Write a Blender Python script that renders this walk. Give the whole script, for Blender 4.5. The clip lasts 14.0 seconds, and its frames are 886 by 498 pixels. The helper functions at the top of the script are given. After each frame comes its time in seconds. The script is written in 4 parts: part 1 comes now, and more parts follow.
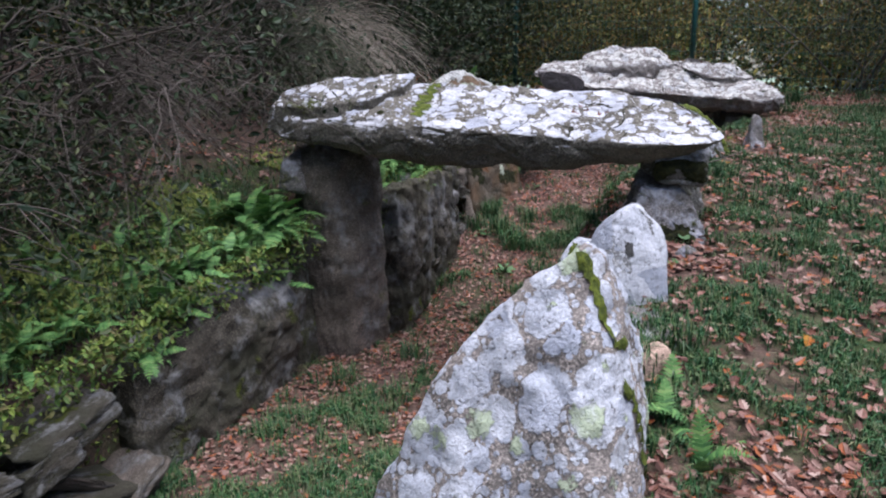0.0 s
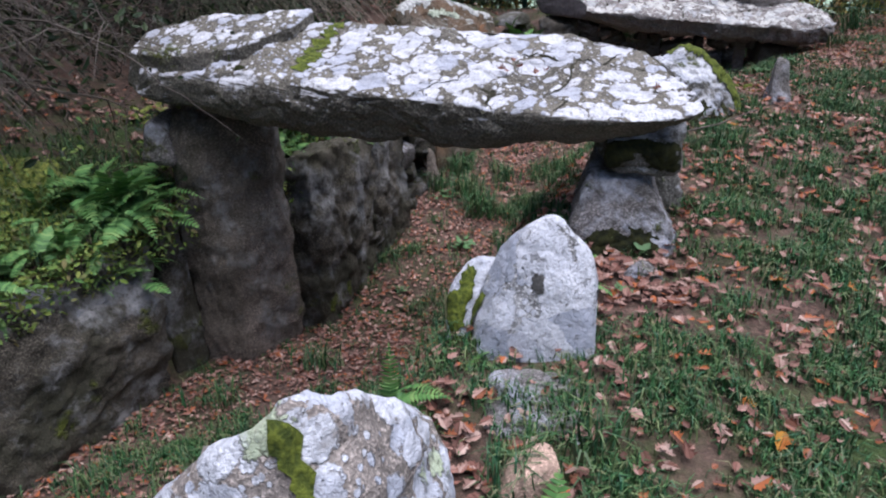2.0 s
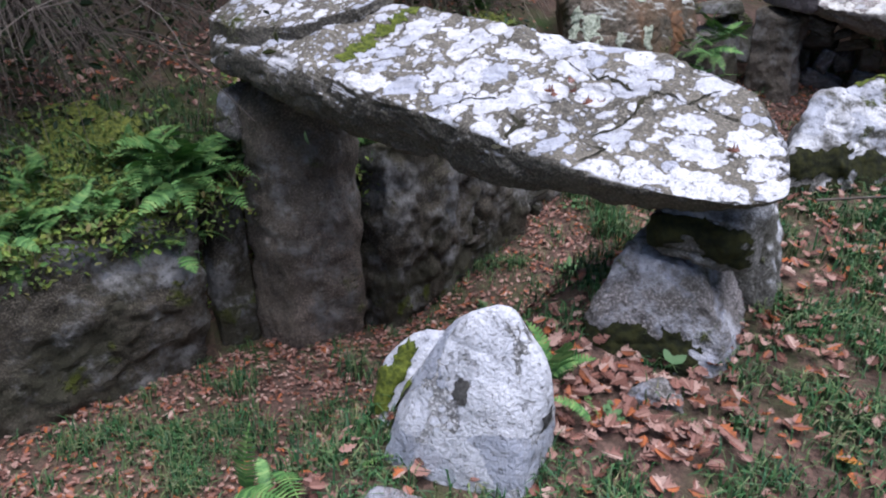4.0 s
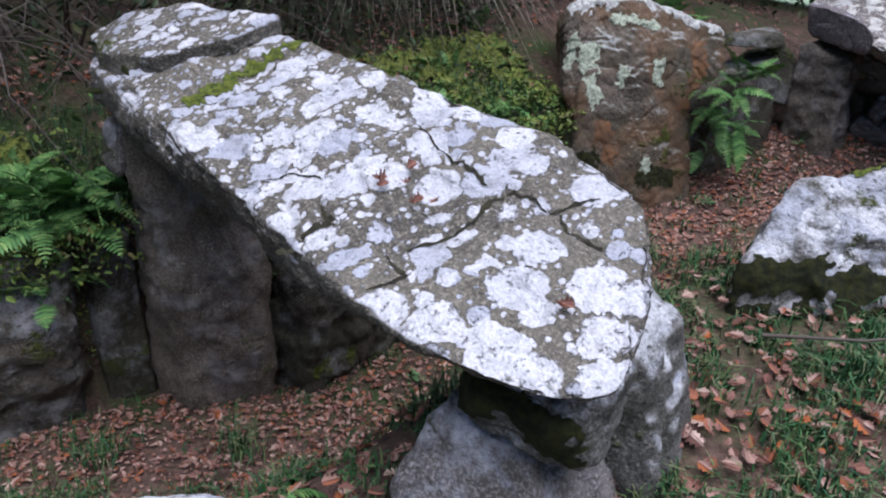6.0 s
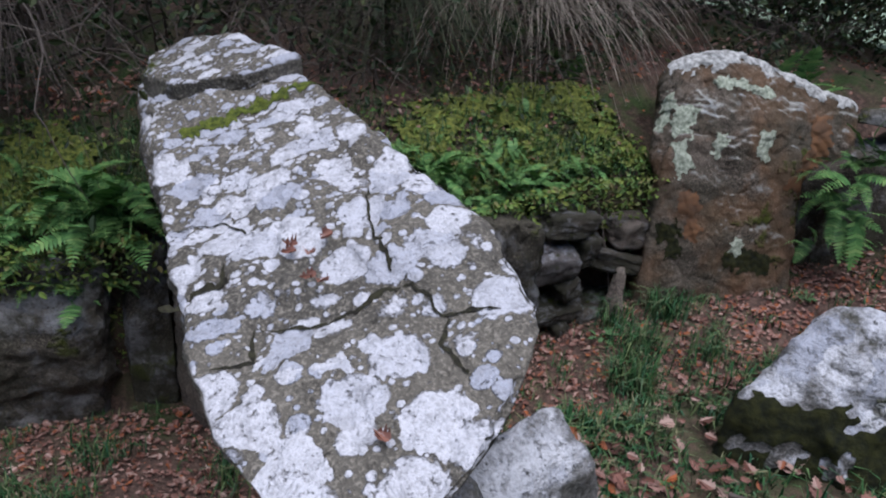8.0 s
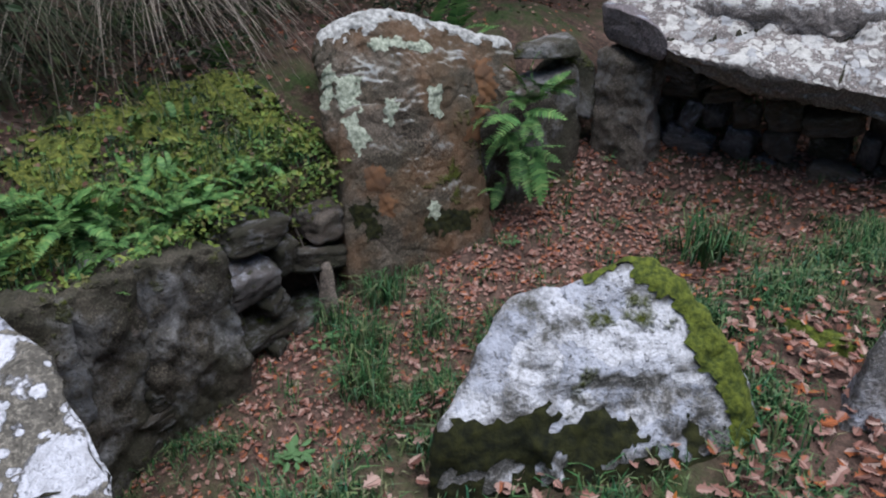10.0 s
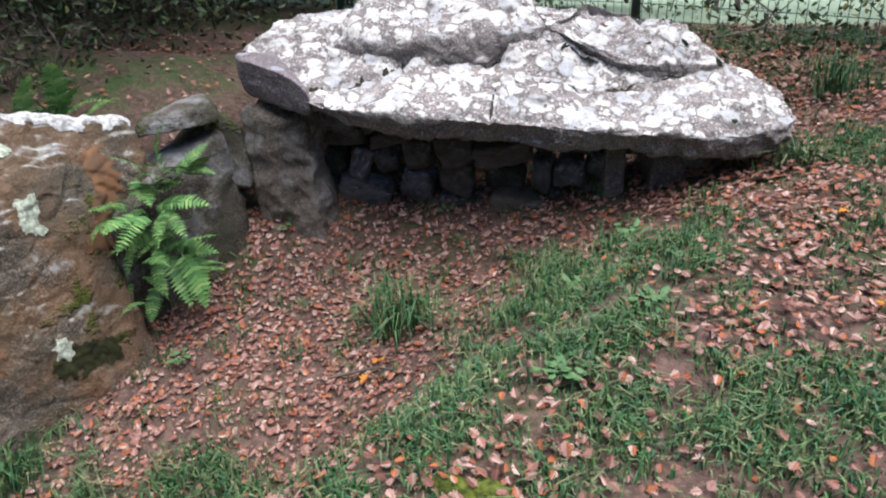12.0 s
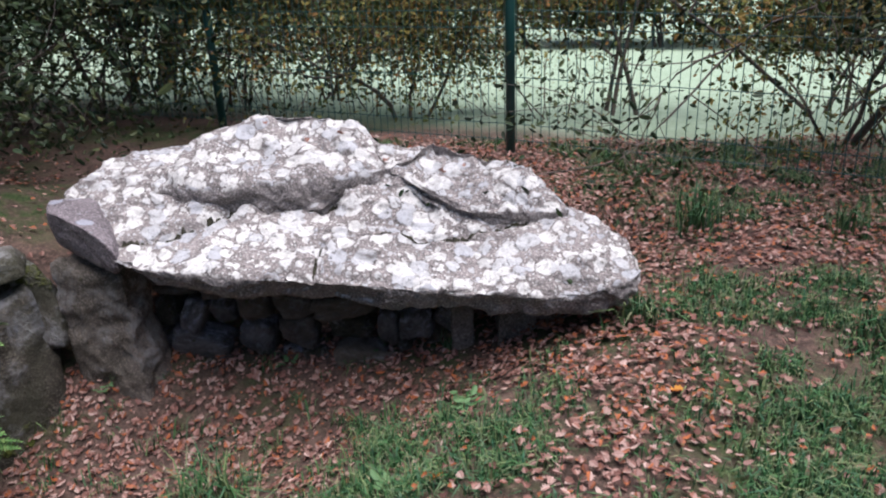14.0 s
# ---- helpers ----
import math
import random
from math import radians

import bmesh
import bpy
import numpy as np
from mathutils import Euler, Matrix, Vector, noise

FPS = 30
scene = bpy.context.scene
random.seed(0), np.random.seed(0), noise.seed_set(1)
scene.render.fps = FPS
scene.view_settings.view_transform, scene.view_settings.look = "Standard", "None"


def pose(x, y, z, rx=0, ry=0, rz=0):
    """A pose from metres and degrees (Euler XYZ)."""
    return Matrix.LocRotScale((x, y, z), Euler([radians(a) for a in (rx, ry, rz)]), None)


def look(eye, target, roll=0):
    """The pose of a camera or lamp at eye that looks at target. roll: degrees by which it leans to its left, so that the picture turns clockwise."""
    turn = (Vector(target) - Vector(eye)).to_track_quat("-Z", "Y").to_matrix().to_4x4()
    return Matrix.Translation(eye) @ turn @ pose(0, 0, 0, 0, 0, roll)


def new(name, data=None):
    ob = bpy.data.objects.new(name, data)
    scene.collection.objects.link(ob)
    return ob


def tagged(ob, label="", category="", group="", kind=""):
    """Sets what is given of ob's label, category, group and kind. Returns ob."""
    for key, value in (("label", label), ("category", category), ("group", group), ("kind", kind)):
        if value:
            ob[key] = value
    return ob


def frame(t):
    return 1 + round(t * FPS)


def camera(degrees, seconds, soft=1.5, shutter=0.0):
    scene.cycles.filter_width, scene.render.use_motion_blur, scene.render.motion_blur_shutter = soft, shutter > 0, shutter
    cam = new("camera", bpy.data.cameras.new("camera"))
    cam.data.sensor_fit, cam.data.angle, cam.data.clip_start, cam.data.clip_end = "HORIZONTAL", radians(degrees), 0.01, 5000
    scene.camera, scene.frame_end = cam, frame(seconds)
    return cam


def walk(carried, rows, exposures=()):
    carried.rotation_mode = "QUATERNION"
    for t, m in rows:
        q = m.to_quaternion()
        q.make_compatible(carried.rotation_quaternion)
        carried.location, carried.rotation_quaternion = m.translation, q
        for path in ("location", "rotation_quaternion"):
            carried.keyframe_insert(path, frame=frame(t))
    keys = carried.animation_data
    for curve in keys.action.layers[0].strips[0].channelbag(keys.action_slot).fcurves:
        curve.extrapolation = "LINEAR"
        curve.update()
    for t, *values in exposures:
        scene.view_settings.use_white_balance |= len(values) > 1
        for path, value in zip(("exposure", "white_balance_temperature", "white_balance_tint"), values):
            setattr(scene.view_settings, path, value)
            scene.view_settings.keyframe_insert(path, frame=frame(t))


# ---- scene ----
cam = camera(63.0, 14.0, soft=2.1)
PATH = [
    (0, (-0.007, 0.058, 1.116), (0.017, 1.574, 0.747), -0.2),
    (0.5, (0.181, 0.361, 1.126), (0.183, 1.874, 0.746), -0.4),
    (1, (0.467, 0.594, 1.152), (0.378, 2.073, 0.662), -1.0),
    (1.5, (0.642, 0.913, 1.193), (0.543, 2.383, 0.679), 0.1),
    (2, (0.737, 1.145, 1.246), (0.651, 2.604, 0.700), -0.4),
    (2.5, (0.984, 1.406, 1.283), (0.735, 2.838, 0.718), -0.3),
    (2.7, (1.071, 1.481, 1.306), (0.784, 2.909, 0.747), 0.6),
    (4.8, (1.557, 2.308, 1.417), (0.893, 3.535, 0.718), 2.6),
    (5, (1.558, 2.425, 1.431), (0.922, 3.660, 0.720), 2.9),
    (5.5, (1.614, 2.664, 1.498), (1.047, 3.956, 0.832), 1.8),
    (6, (1.817, 2.862, 1.523), (1.097, 4.072, 0.851), 5.1),
    (6.5, (1.881, 3.046, 1.563), (1.016, 4.173, 0.918), 7.0),
    (7, (1.883, 3.214, 1.611), (0.935, 4.267, 0.959), 7.0),
    (7.2, (1.924, 3.275, 1.632), (0.892, 4.274, 1.021), 8.0),
    (9.3, (2.196, 3.657, 1.611), (1.406, 4.786, 0.879), 5.3),
    (9.5, (2.140, 3.738, 1.633), (1.414, 4.937, 0.948), 4.5),
    (10, (2.069, 3.918, 1.680), (1.522, 5.204, 0.987), 1.6),
    (10.5, (2.132, 4.143, 1.721), (1.539, 5.428, 1.063), 0.7),
    (11, (2.270, 4.338, 1.764), (1.710, 5.638, 1.107), 0.3),
    (11.5, (2.362, 4.488, 1.796), (1.991, 5.851, 1.133), -0.6),
    (12, (2.416, 4.696, 1.812), (2.314, 6.089, 1.117), -2.7),
    (12.5, (2.550, 4.823, 1.897), (2.493, 6.230, 1.225), -3.0),
    (13, (2.715, 4.902, 1.931), (2.583, 6.331, 1.320), -2.3),
    (13.5, (2.849, 4.962, 1.960), (2.777, 6.404, 1.370), -3.5),
    (14, (2.954, 5.125, 2.033), (2.947, 6.579, 1.470), -2.4),
]
walk(cam, [(t, look(eye, target, roll)) for t, eye, target, roll in PATH], exposures=[(0, 0.94, 6050, 18), (2.5, 0.80, 6050, 18), (5, 0.92, 6000, 18), (7, 0.30, 5950, 17), (9.5, 0.24, 6050, 15), (10.5, 0.92, 6150, 13), (12, 1.30, 6350, 15), (14, 1.08, 6350, 20)])

# ---- light: an overcast autumn day under thinning trees ----
world = bpy.data.worlds.new("sky")
scene.world = world
world.use_nodes = True
wn = world.node_tree.nodes
sky = wn.new("ShaderNodeTexSky")
sky.sky_type, sky.sun_disc = "NISHITA", False
sky.sun_elevation, sky.sun_rotation, sky.dust_density, sky.ozone_density = radians(78), radians(122), 1.0, 2.0
world.node_tree.links.new(sky.outputs[0], wn["Background"].inputs[0])
wn["Background"].inputs[1].default_value = 0.075
sun = new("sun", bpy.data.lights.new("sun", "SUN"))
sun.data.energy, sun.data.angle, sun.data.color = 3.6, radians(68), (1.0, 0.98, 0.95)
sun.matrix_world = look((2.6, 3.0, 9), (1, 4, 0))

# ---- materials ----
MATS = {}


class Nodes:
    """A small shorthand for a material's node tree."""

    def __init__(self, name, rough=0.85, spec=0.3):
        self.m = bpy.data.materials.new(name)
        self.m.use_nodes = True
        self.t = self.m.node_tree
        self.b = self.t.nodes["Principled BSDF"]
        self.b.inputs["Roughness"].default_value = rough
        self.b.inputs["Specular IOR Level"].default_value = spec
        self.co = self.t.nodes.new("ShaderNodeTexCoord").outputs["Object"]

    def put(self, sock, v):
        if isinstance(v, bpy.types.NodeSocket):
            self.t.links.new(v, sock)
        else:
            sock.default_value = v

    def noise(self, scale, detail=4, rough=0.6, off=0.0):
        n = self.t.nodes.new("ShaderNodeTexNoise")
        n.noise_dimensions = "4D"
        n.inputs["Scale"].default_value, n.inputs["Detail"].default_value = scale, detail
        n.inputs["Roughness"].default_value, n.inputs["W"].default_value = rough, off
        self.t.links.new(self.co, n.inputs["Vector"])
        return n

    def math(self, op, a, b=0.5, c=0.0):
        n = self.t.nodes.new("ShaderNodeMath")
        n.operation = op
        for i, v in enumerate((a, b, c)):
            self.put(n.inputs[i], v)
        return n.outputs[0]

    def ramp(self, v, lo, hi):
        n = self.t.nodes.new("ShaderNodeMapRange")
        n.interpolation_type = "SMOOTHSTEP"
        self.put(n.inputs[0], v)
        n.inputs[1].default_value, n.inputs[2].default_value = lo, hi
        return n.outputs[0]

    def mix(self, f, a, b):
        n = self.t.nodes.new("ShaderNodeMix")
        n.data_type = "RGBA"
        self.put(n.inputs[0], f)
        for s, v in ((n.inputs[6], a), (n.inputs[7], b)):
            self.put(s, v if isinstance(v, bpy.types.NodeSocket) else (*v, 1.0))
        return n.outputs[2]

    def blobs(self, scale, cut, warp=0.05, warp_scale=9.0, off=0.0, soft=0.05):
        """Round spots with ragged rims, of many sizes, on part of the cells."""
        nz = self.noise(warp_scale, 3, 0.65, off)
        add = self.t.nodes.new("ShaderNodeVectorMath")
        add.operation = "MULTIPLY_ADD"
        self.t.links.new(nz.outputs["Color"], add.inputs[0])
        add.inputs[1].default_value = (warp, warp, warp)
        fine = self.noise(warp_scale * 3.2, 4, 0.75, off + 1.0)
        add2 = self.t.nodes.new("ShaderNodeVectorMath")
        add2.operation = "MULTIPLY_ADD"
        self.t.links.new(fine.outputs["Color"], add2.inputs[0])
        add2.inputs[1].default_value = (warp * 0.55, warp * 0.55, warp * 0.55)
        self.t.links.new(self.co, add2.inputs[2])
        self.t.links.new(add2.outputs[0], add.inputs[2])
        shift = self.t.nodes.new("ShaderNodeVectorMath")
        shift.operation = "ADD"
        self.t.links.new(add.outputs[0], shift.inputs[0])
        shift.inputs[1].default_value = (off * 1.7, off * 0.9, off * 2.3)
        v = self.t.nodes.new("ShaderNodeTexVoronoi")
        v.inputs["Scale"].default_value = scale
        self.t.links.new(shift.outputs[0], v.inputs["Vector"])
        sep = self.t.nodes.new("ShaderNodeSeparateColor")
        self.t.links.new(v.outputs["Color"], sep.inputs[0])
        size = self.math("MULTIPLY_ADD", sep.outputs[0], 0.45, cut)
        return self.ramp(self.math("SUBTRACT", size, v.outputs["Distance"]), 0.0, soft), sep.outputs[1]

    def bump(self, h, dist, strength=0.8, old=None):
        n = self.t.nodes.new("ShaderNodeBump")
        n.inputs["Strength"].default_value, n.inputs["Distance"].default_value = strength, dist
        self.put(n.inputs["Height"], h)
        if old is not None:
            self.t.links.new(old, n.inputs["Normal"])
        return n.outputs[0]

    def up(self):
        g = self.t.nodes.new("ShaderNodeNewGeometry")
        s = self.t.nodes.new("ShaderNodeSeparateXYZ")
        self.t.links.new(g.outputs["Normal"], s.inputs[0])
        return s.outputs[2]

    def done(self, colour, normal=None):
        self.put(self.b.inputs["Base Color"], colour if isinstance(colour, bpy.types.NodeSocket) else (*colour, 1.0))
        if normal is not None:
            self.t.links.new(normal, self.b.inputs["Normal"])
        MATS[self.m.name] = self.m
        return self.m


def stone(name, base, dark, white=0.0, white_col=(0.72, 0.73, 0.75), green=0.0, moss=0.0, rust=0.0, seed=0.0, top=0.55, size=9.0, damp=0.0, smudge=False):
    """Granite with grain, dark stains, crusts of pale lichen on faces that look up, grey-green lichen, moss and rust stain."""
    k = Nodes(name, 0.9, 0.25)
    big, mid, fine = (k.noise(s, d, 0.65, seed) for s, d in ((3.0, 4), (14.0, 5), (110.0, 3)))
    c = k.mix(k.ramp(big.outputs[0], 0.35, 0.65), base, dark)
    c = k.mix(k.ramp(mid.outputs[0], 0.45, 0.75), c, tuple(v * 0.62 for v in base))
    c = k.mix(k.math("MULTIPLY", k.ramp(fine.outputs[0], 0.45, 0.70), 0.8), c, tuple(min(1, v * 2.3) for v in base))
    pits = k.noise(55.0, 4, 0.7, seed + 13)
    c = k.mix(k.math("MULTIPLY", k.ramp(pits.outputs[0], 0.56, 0.66), 0.75), c, tuple(v * 0.4 for v in dark))
    up = k.up()
    h = k.math("ADD", k.math("MULTIPLY", mid.outputs[0], 1.0), k.math("MULTIPLY", fine.outputs[0], 0.35))
    if rust:
        c = k.mix(k.math("MULTIPLY", k.ramp(k.noise(4.0, 4, 0.6, seed + 3).outputs[0], 0.42, 0.62), rust), c, (0.21, 0.095, 0.034))
    if damp:
        c = k.mix(k.math("MULTIPLY", k.ramp(k.noise(2.2, 5, 0.7, seed + 8).outputs[0], 0.36, 0.58), damp), c, (0.035, 0.036, 0.022))
    if white:
        lean = k.ramp(k.math("ADD", up, k.math("MULTIPLY", k.math("SUBTRACT", big.outputs[0], 0.5), 1.2)), top - 0.32, top + 0.06)
        b1, r1 = k.blobs(size, white - 0.36, 0.30 / size, size * 3.5, seed)
        b2, r2 = k.blobs(size * 2.1, white - 0.52, 0.13 / size, size * 7.5, seed + 5)
        b3, r3 = k.blobs(size * 5.0, white - 0.60, 0.05 / size, size * 16.0, seed + 9)
        holes = k.noise(48.0, 5, 0.75, seed + 11)
        grey = k.noise(26.0, 5, 0.7, seed + 15)
        cover = k.math("MAXIMUM", k.math("MAXIMUM", b1, b2), b3)
        if smudge:
            cover = k.ramp(k.noise(size * 0.6, 6, 0.72, seed + 17).outputs[0], 0.78 - 0.5 * white, 0.94 - 0.5 * white)
        cover = k.math("MULTIPLY", k.math("MULTIPLY", cover, lean), k.ramp(holes.outputs[0], 0.30, 0.44))
        wc = k.mix(k.math("MULTIPLY", k.ramp(r1, 0.30, 1.0), 0.75), white_col, tuple(v * f for v, f in zip(white_col, (0.52, 0.56, 0.65))))
        wc = k.mix(k.math("MULTIPLY", k.ramp(grey.outputs[0], 0.46, 0.66), 0.6), wc, tuple(v * 0.52 for v in white_col))
        wc = k.mix(k.math("MULTIPLY", k.ramp(fine.outputs[0], 0.46, 0.68), 0.55), wc, tuple(v * 0.42 for v in white_col))
        c = k.mix(k.math("MULTIPLY", cover, 0.95), c, wc)
        h = k.math("ADD", h, k.math("MULTIPLY", cover, 0.3))
    if green:
        b, r = k.blobs(7.0, green - 0.35, 0.09, 22.0, seed + 2)
        c = k.mix(k.math("MULTIPLY", b, k.ramp(mid.outputs[0], 0.3, 0.5)), c, (0.40, 0.46, 0.33))
        h = k.math("ADD", h, k.math("MULTIPLY", b, 0.4))
    if moss:
        mm = k.math("MULTIPLY", k.ramp(k.noise(3.4, 5, 0.7, seed + 6).outputs[0], 0.62 - 0.3 * moss, 0.70 - 0.3 * moss), k.ramp(up, -0.25, 0.35))
        mc = k.mix(fine.outputs[0], (0.035, 0.05, 0.008), (0.13, 0.15, 0.02))
        c = k.mix(mm, c, mc)
        h = k.math("ADD", h, k.math("MULTIPLY", mm, k.math("MULTIPLY", fine.outputs[0], 2.0)))
    return k.done(c, k.bump(h, 0.022, 1.0))


def plain(name, a, b, scale=20.0, rough=0.7, bump=0.0, island=0.0, spec=0.3):
    """Two tones in grain; island: how far one piece's tone differs from the next."""
    k = Nodes(name, rough, spec)
    n = k.noise(scale, 4)
    f = k.ramp(n.outputs[0], 0.3, 0.7)
    if island:
        g = k.t.nodes.new("ShaderNodeNewGeometry")
        f = k.math("ADD", k.math("MULTIPLY", f, 1 - island), k.math("MULTIPLY", g.outputs["Random Per Island"], island))
    return k.done(k.mix(f, a, b), k.bump(n.outputs[0], bump) if bump else None)


def leaf_mat(name, tones, rough=0.7, spec=0.15):
    """Leaves whose tone runs through several colours from one to the next."""
    k = Nodes(name, rough, spec)
    g = k.t.nodes.new("ShaderNodeNewGeometry")
    r = k.t.nodes.new("ShaderNodeValToRGB")
    r.color_ramp.interpolation = "LINEAR"
    while len(r.color_ramp.elements) < len(tones):
        r.color_ramp.elements.new(0.5)
    for i, (e, c) in enumerate(zip(r.color_ramp.elements, tones)):
        e.position, e.color = i / (len(tones) - 1), (*c, 1)
    k.t.links.new(g.outputs["Random Per Island"], r.inputs[0])
    n = k.noise(60.0, 3)
    return k.done(k.mix(k.math("MULTIPLY", n.outputs[0], 0.5), r.outputs[0], tuple(0.5 * v for v in tones[0])))


CAP = stone("capstone_granite", (0.13, 0.12, 0.10), (0.075, 0.070, 0.060), white=0.63, white_col=(0.60, 0.61, 0.65), seed=1.3, moss=0.06, top=0.45, size=8.5)
CAP2 = stone("far_capstone_granite", (0.21, 0.19, 0.18), (0.11, 0.10, 0.095), white=0.64, white_col=(0.58, 0.575, 0.545), seed=4.1, top=0.55, size=12.0)
KNOB = stone("mauve_grey_granite", (0.16, 0.14, 0.145), (0.075, 0.066, 0.07), white=0.40, white_col=(0.4, 0.4, 0.42), seed=5.1, top=0.9)
PALE = stone("pale_lichen_stone", (0.25, 0.22, 0.20), (0.12, 0.11, 0.10), white=0.68, white_col=(0.58, 0.605, 0.66), green=0.34, seed=2.7, top=0.10, size=8.0)
PALE2 = stone("pale_smooth_stone", (0.34, 0.345, 0.355), (0.10, 0.10, 0.10), white=0.84, white_col=(0.56, 0.58, 0.63), seed=8.2, top=0.0, size=7.0)
BOULD = stone("mossy_boulder_stone", (0.17, 0.165, 0.16), (0.05, 0.048, 0.042), white=0.80, white_col=(0.58, 0.595, 0.63), seed=6.4, moss=0.05, top=0.50, size=12.0, damp=0.6, smudge=True)
PILL = stone("grey_pillar_stone", (0.21, 0.195, 0.195), (0.06, 0.055, 0.05), white=0.64, white_col=(0.46, 0.47, 0.51), seed=3.9, top=0.3, size=9.0, moss=0.10, damp=0.5, smudge=True)
SPOT = stone("rusty_spotted_stone", (0.115, 0.095, 0.075), (0.05, 0.042, 0.032), white=0.72, white_col=(0.44, 0.455, 0.42), rust=0.42, moss=0.10, seed=7.7, top=0.80, size=10.0, damp=0.5, smudge=True)
WALL = stone("dark_chamber_stone", (0.070, 0.061, 0.048), (0.022, 0.020, 0.015), white=0.60, white_col=(0.25, 0.25, 0.245), moss=0.20, seed=9.5, top=-0.3, size=6.0, damp=0.8, smudge=True)
COL = stone("brown_column_stone", (0.16, 0.132, 0.112), (0.07, 0.06, 0.052), white=0.54, white_col=(0.25, 0.245, 0.235), moss=0.08, seed=11.5, top=-0.2, size=6.0, damp=0.45, smudge=True)
# near-black: moss, and on the boulder also shade put into the colour
MOSS_SHADE = plain("dark_moss_and_shade", (0.004, 0.006, 0.002), (0.026, 0.028, 0.006), 34.0, 0.95, 0.012)
STAIN = plain("dark_stone_stain", (0.02, 0.02, 0.02), (0.09, 0.088, 0.085), 60.0, 0.95, 0.004)
DRYTWIG = plain("dry_beige_twig", (0.14, 0.12, 0.095), (0.40, 0.35, 0.29), 30.0, 0.85, island=0.8)
GREENTWIG = plain("green_broom_twig", (0.018, 0.026, 0.014), (0.085, 0.10, 0.055), 30.0, 0.8, island=0.8)
# crack strips: soil, with the gap's shade put into the colour
CRACK_SHADE = plain("crack_soil_and_shade", (0.010, 0.009, 0.007), (0.035, 0.034, 0.018), 60.0, 0.95, 0.004)
LICHEN = plain("grey_green_lichen", (0.15, 0.18, 0.13), (0.46, 0.50, 0.40), 55.0, 0.95, 0.008)
CRUST = plain("grey_white_lichen", (0.20, 0.20, 0.19), (0.52, 0.53, 0.51), 45.0, 0.95, 0.010)
RUST = plain("rust_stain", (0.085, 0.050, 0.030), (0.165, 0.082, 0.038), 12.0, 0.9, 0.008)
PINK = stone("pinkish_stone", (0.40, 0.28, 0.22), (0.30, 0.21, 0.165), seed=12.5)
MOSS = plain("moss", (0.022, 0.036, 0.006), (0.115, 0.14, 0.018), 60.0, 0.95, 0.012)
POST = plain("green_coated_steel", (0.006, 0.055, 0.05), (0.008, 0.07, 0.062), 8.0, 0.4, spec=0.5)
BARK = plain("bark", (0.05, 0.04, 0.032), (0.12, 0.10, 0.085), 25.0, 0.9, 0.01, island=0.5)
TWIG = plain("grey_twig", (0.028, 0.022, 0.018), (0.13, 0.11, 0.095), 30.0, 0.85, island=0.8)
LITTER = leaf_mat("fallen_oak_leaf", [(0.05, 0.026, 0.020), (0.15, 0.065, 0.048), (0.36, 0.21, 0.17), (0.19, 0.085, 0.066), (0.52, 0.38, 0.32), (0.29, 0.14, 0.11), (0.09, 0.046, 0.036), (0.42, 0.13, 0.045), (0.24, 0.13, 0.11), (0.44, 0.29, 0.24)])
GRASS = leaf_mat("grass_blade", [(0.018, 0.058, 0.024), (0.035, 0.105, 0.038), (0.06, 0.15, 0.05), (0.17, 0.21, 0.09), (0.03, 0.11, 0.06), (0.24, 0.22, 0.12)], 0.5)
FERN = leaf_mat("fern_frond", [(0.045, 0.12, 0.04), (0.09, 0.21, 0.06), (0.14, 0.28, 0.085), (0.21, 0.34, 0.11)], 0.5)
DARKLEAF = leaf_mat("dark_shrub_leaf", [(0.010, 0.020, 0.010), (0.020, 0.038, 0.016), (0.036, 0.060, 0.024), (0.075, 0.085, 0.03)], 0.45)
HEDGE = leaf_mat("autumn_hedge_leaf", [(0.03, 0.055, 0.02), (0.06, 0.09, 0.025), (0.14, 0.15, 0.04), (0.25, 0.20, 0.05), (0.22, 0.10, 0.03), (0.05, 0.07, 0.02)])
LEDGE = leaf_mat("ledge_leaf", [(0.06, 0.12, 0.03), (0.18, 0.26, 0.05), (0.24, 0.28, 0.065), (0.09, 0.20, 0.055), (0.20, 0.16, 0.07), (0.14, 0.28, 0.08)], 0.6)
CARPET = plain("yellow_green_moss", (0.035, 0.055, 0.012), (0.18, 0.20, 0.04), 45.0, 0.95, 0.02)
ORANGE = leaf_mat("bright_autumn_leaf", [(0.40, 0.14, 0.03), (0.46, 0.24, 0.04), (0.36, 0.10, 0.03)])
WEED = leaf_mat("weed_leaf", [(0.05, 0.12, 0.05), (0.09, 0.18, 0.07), (0.12, 0.20, 0.10)], 0.5)


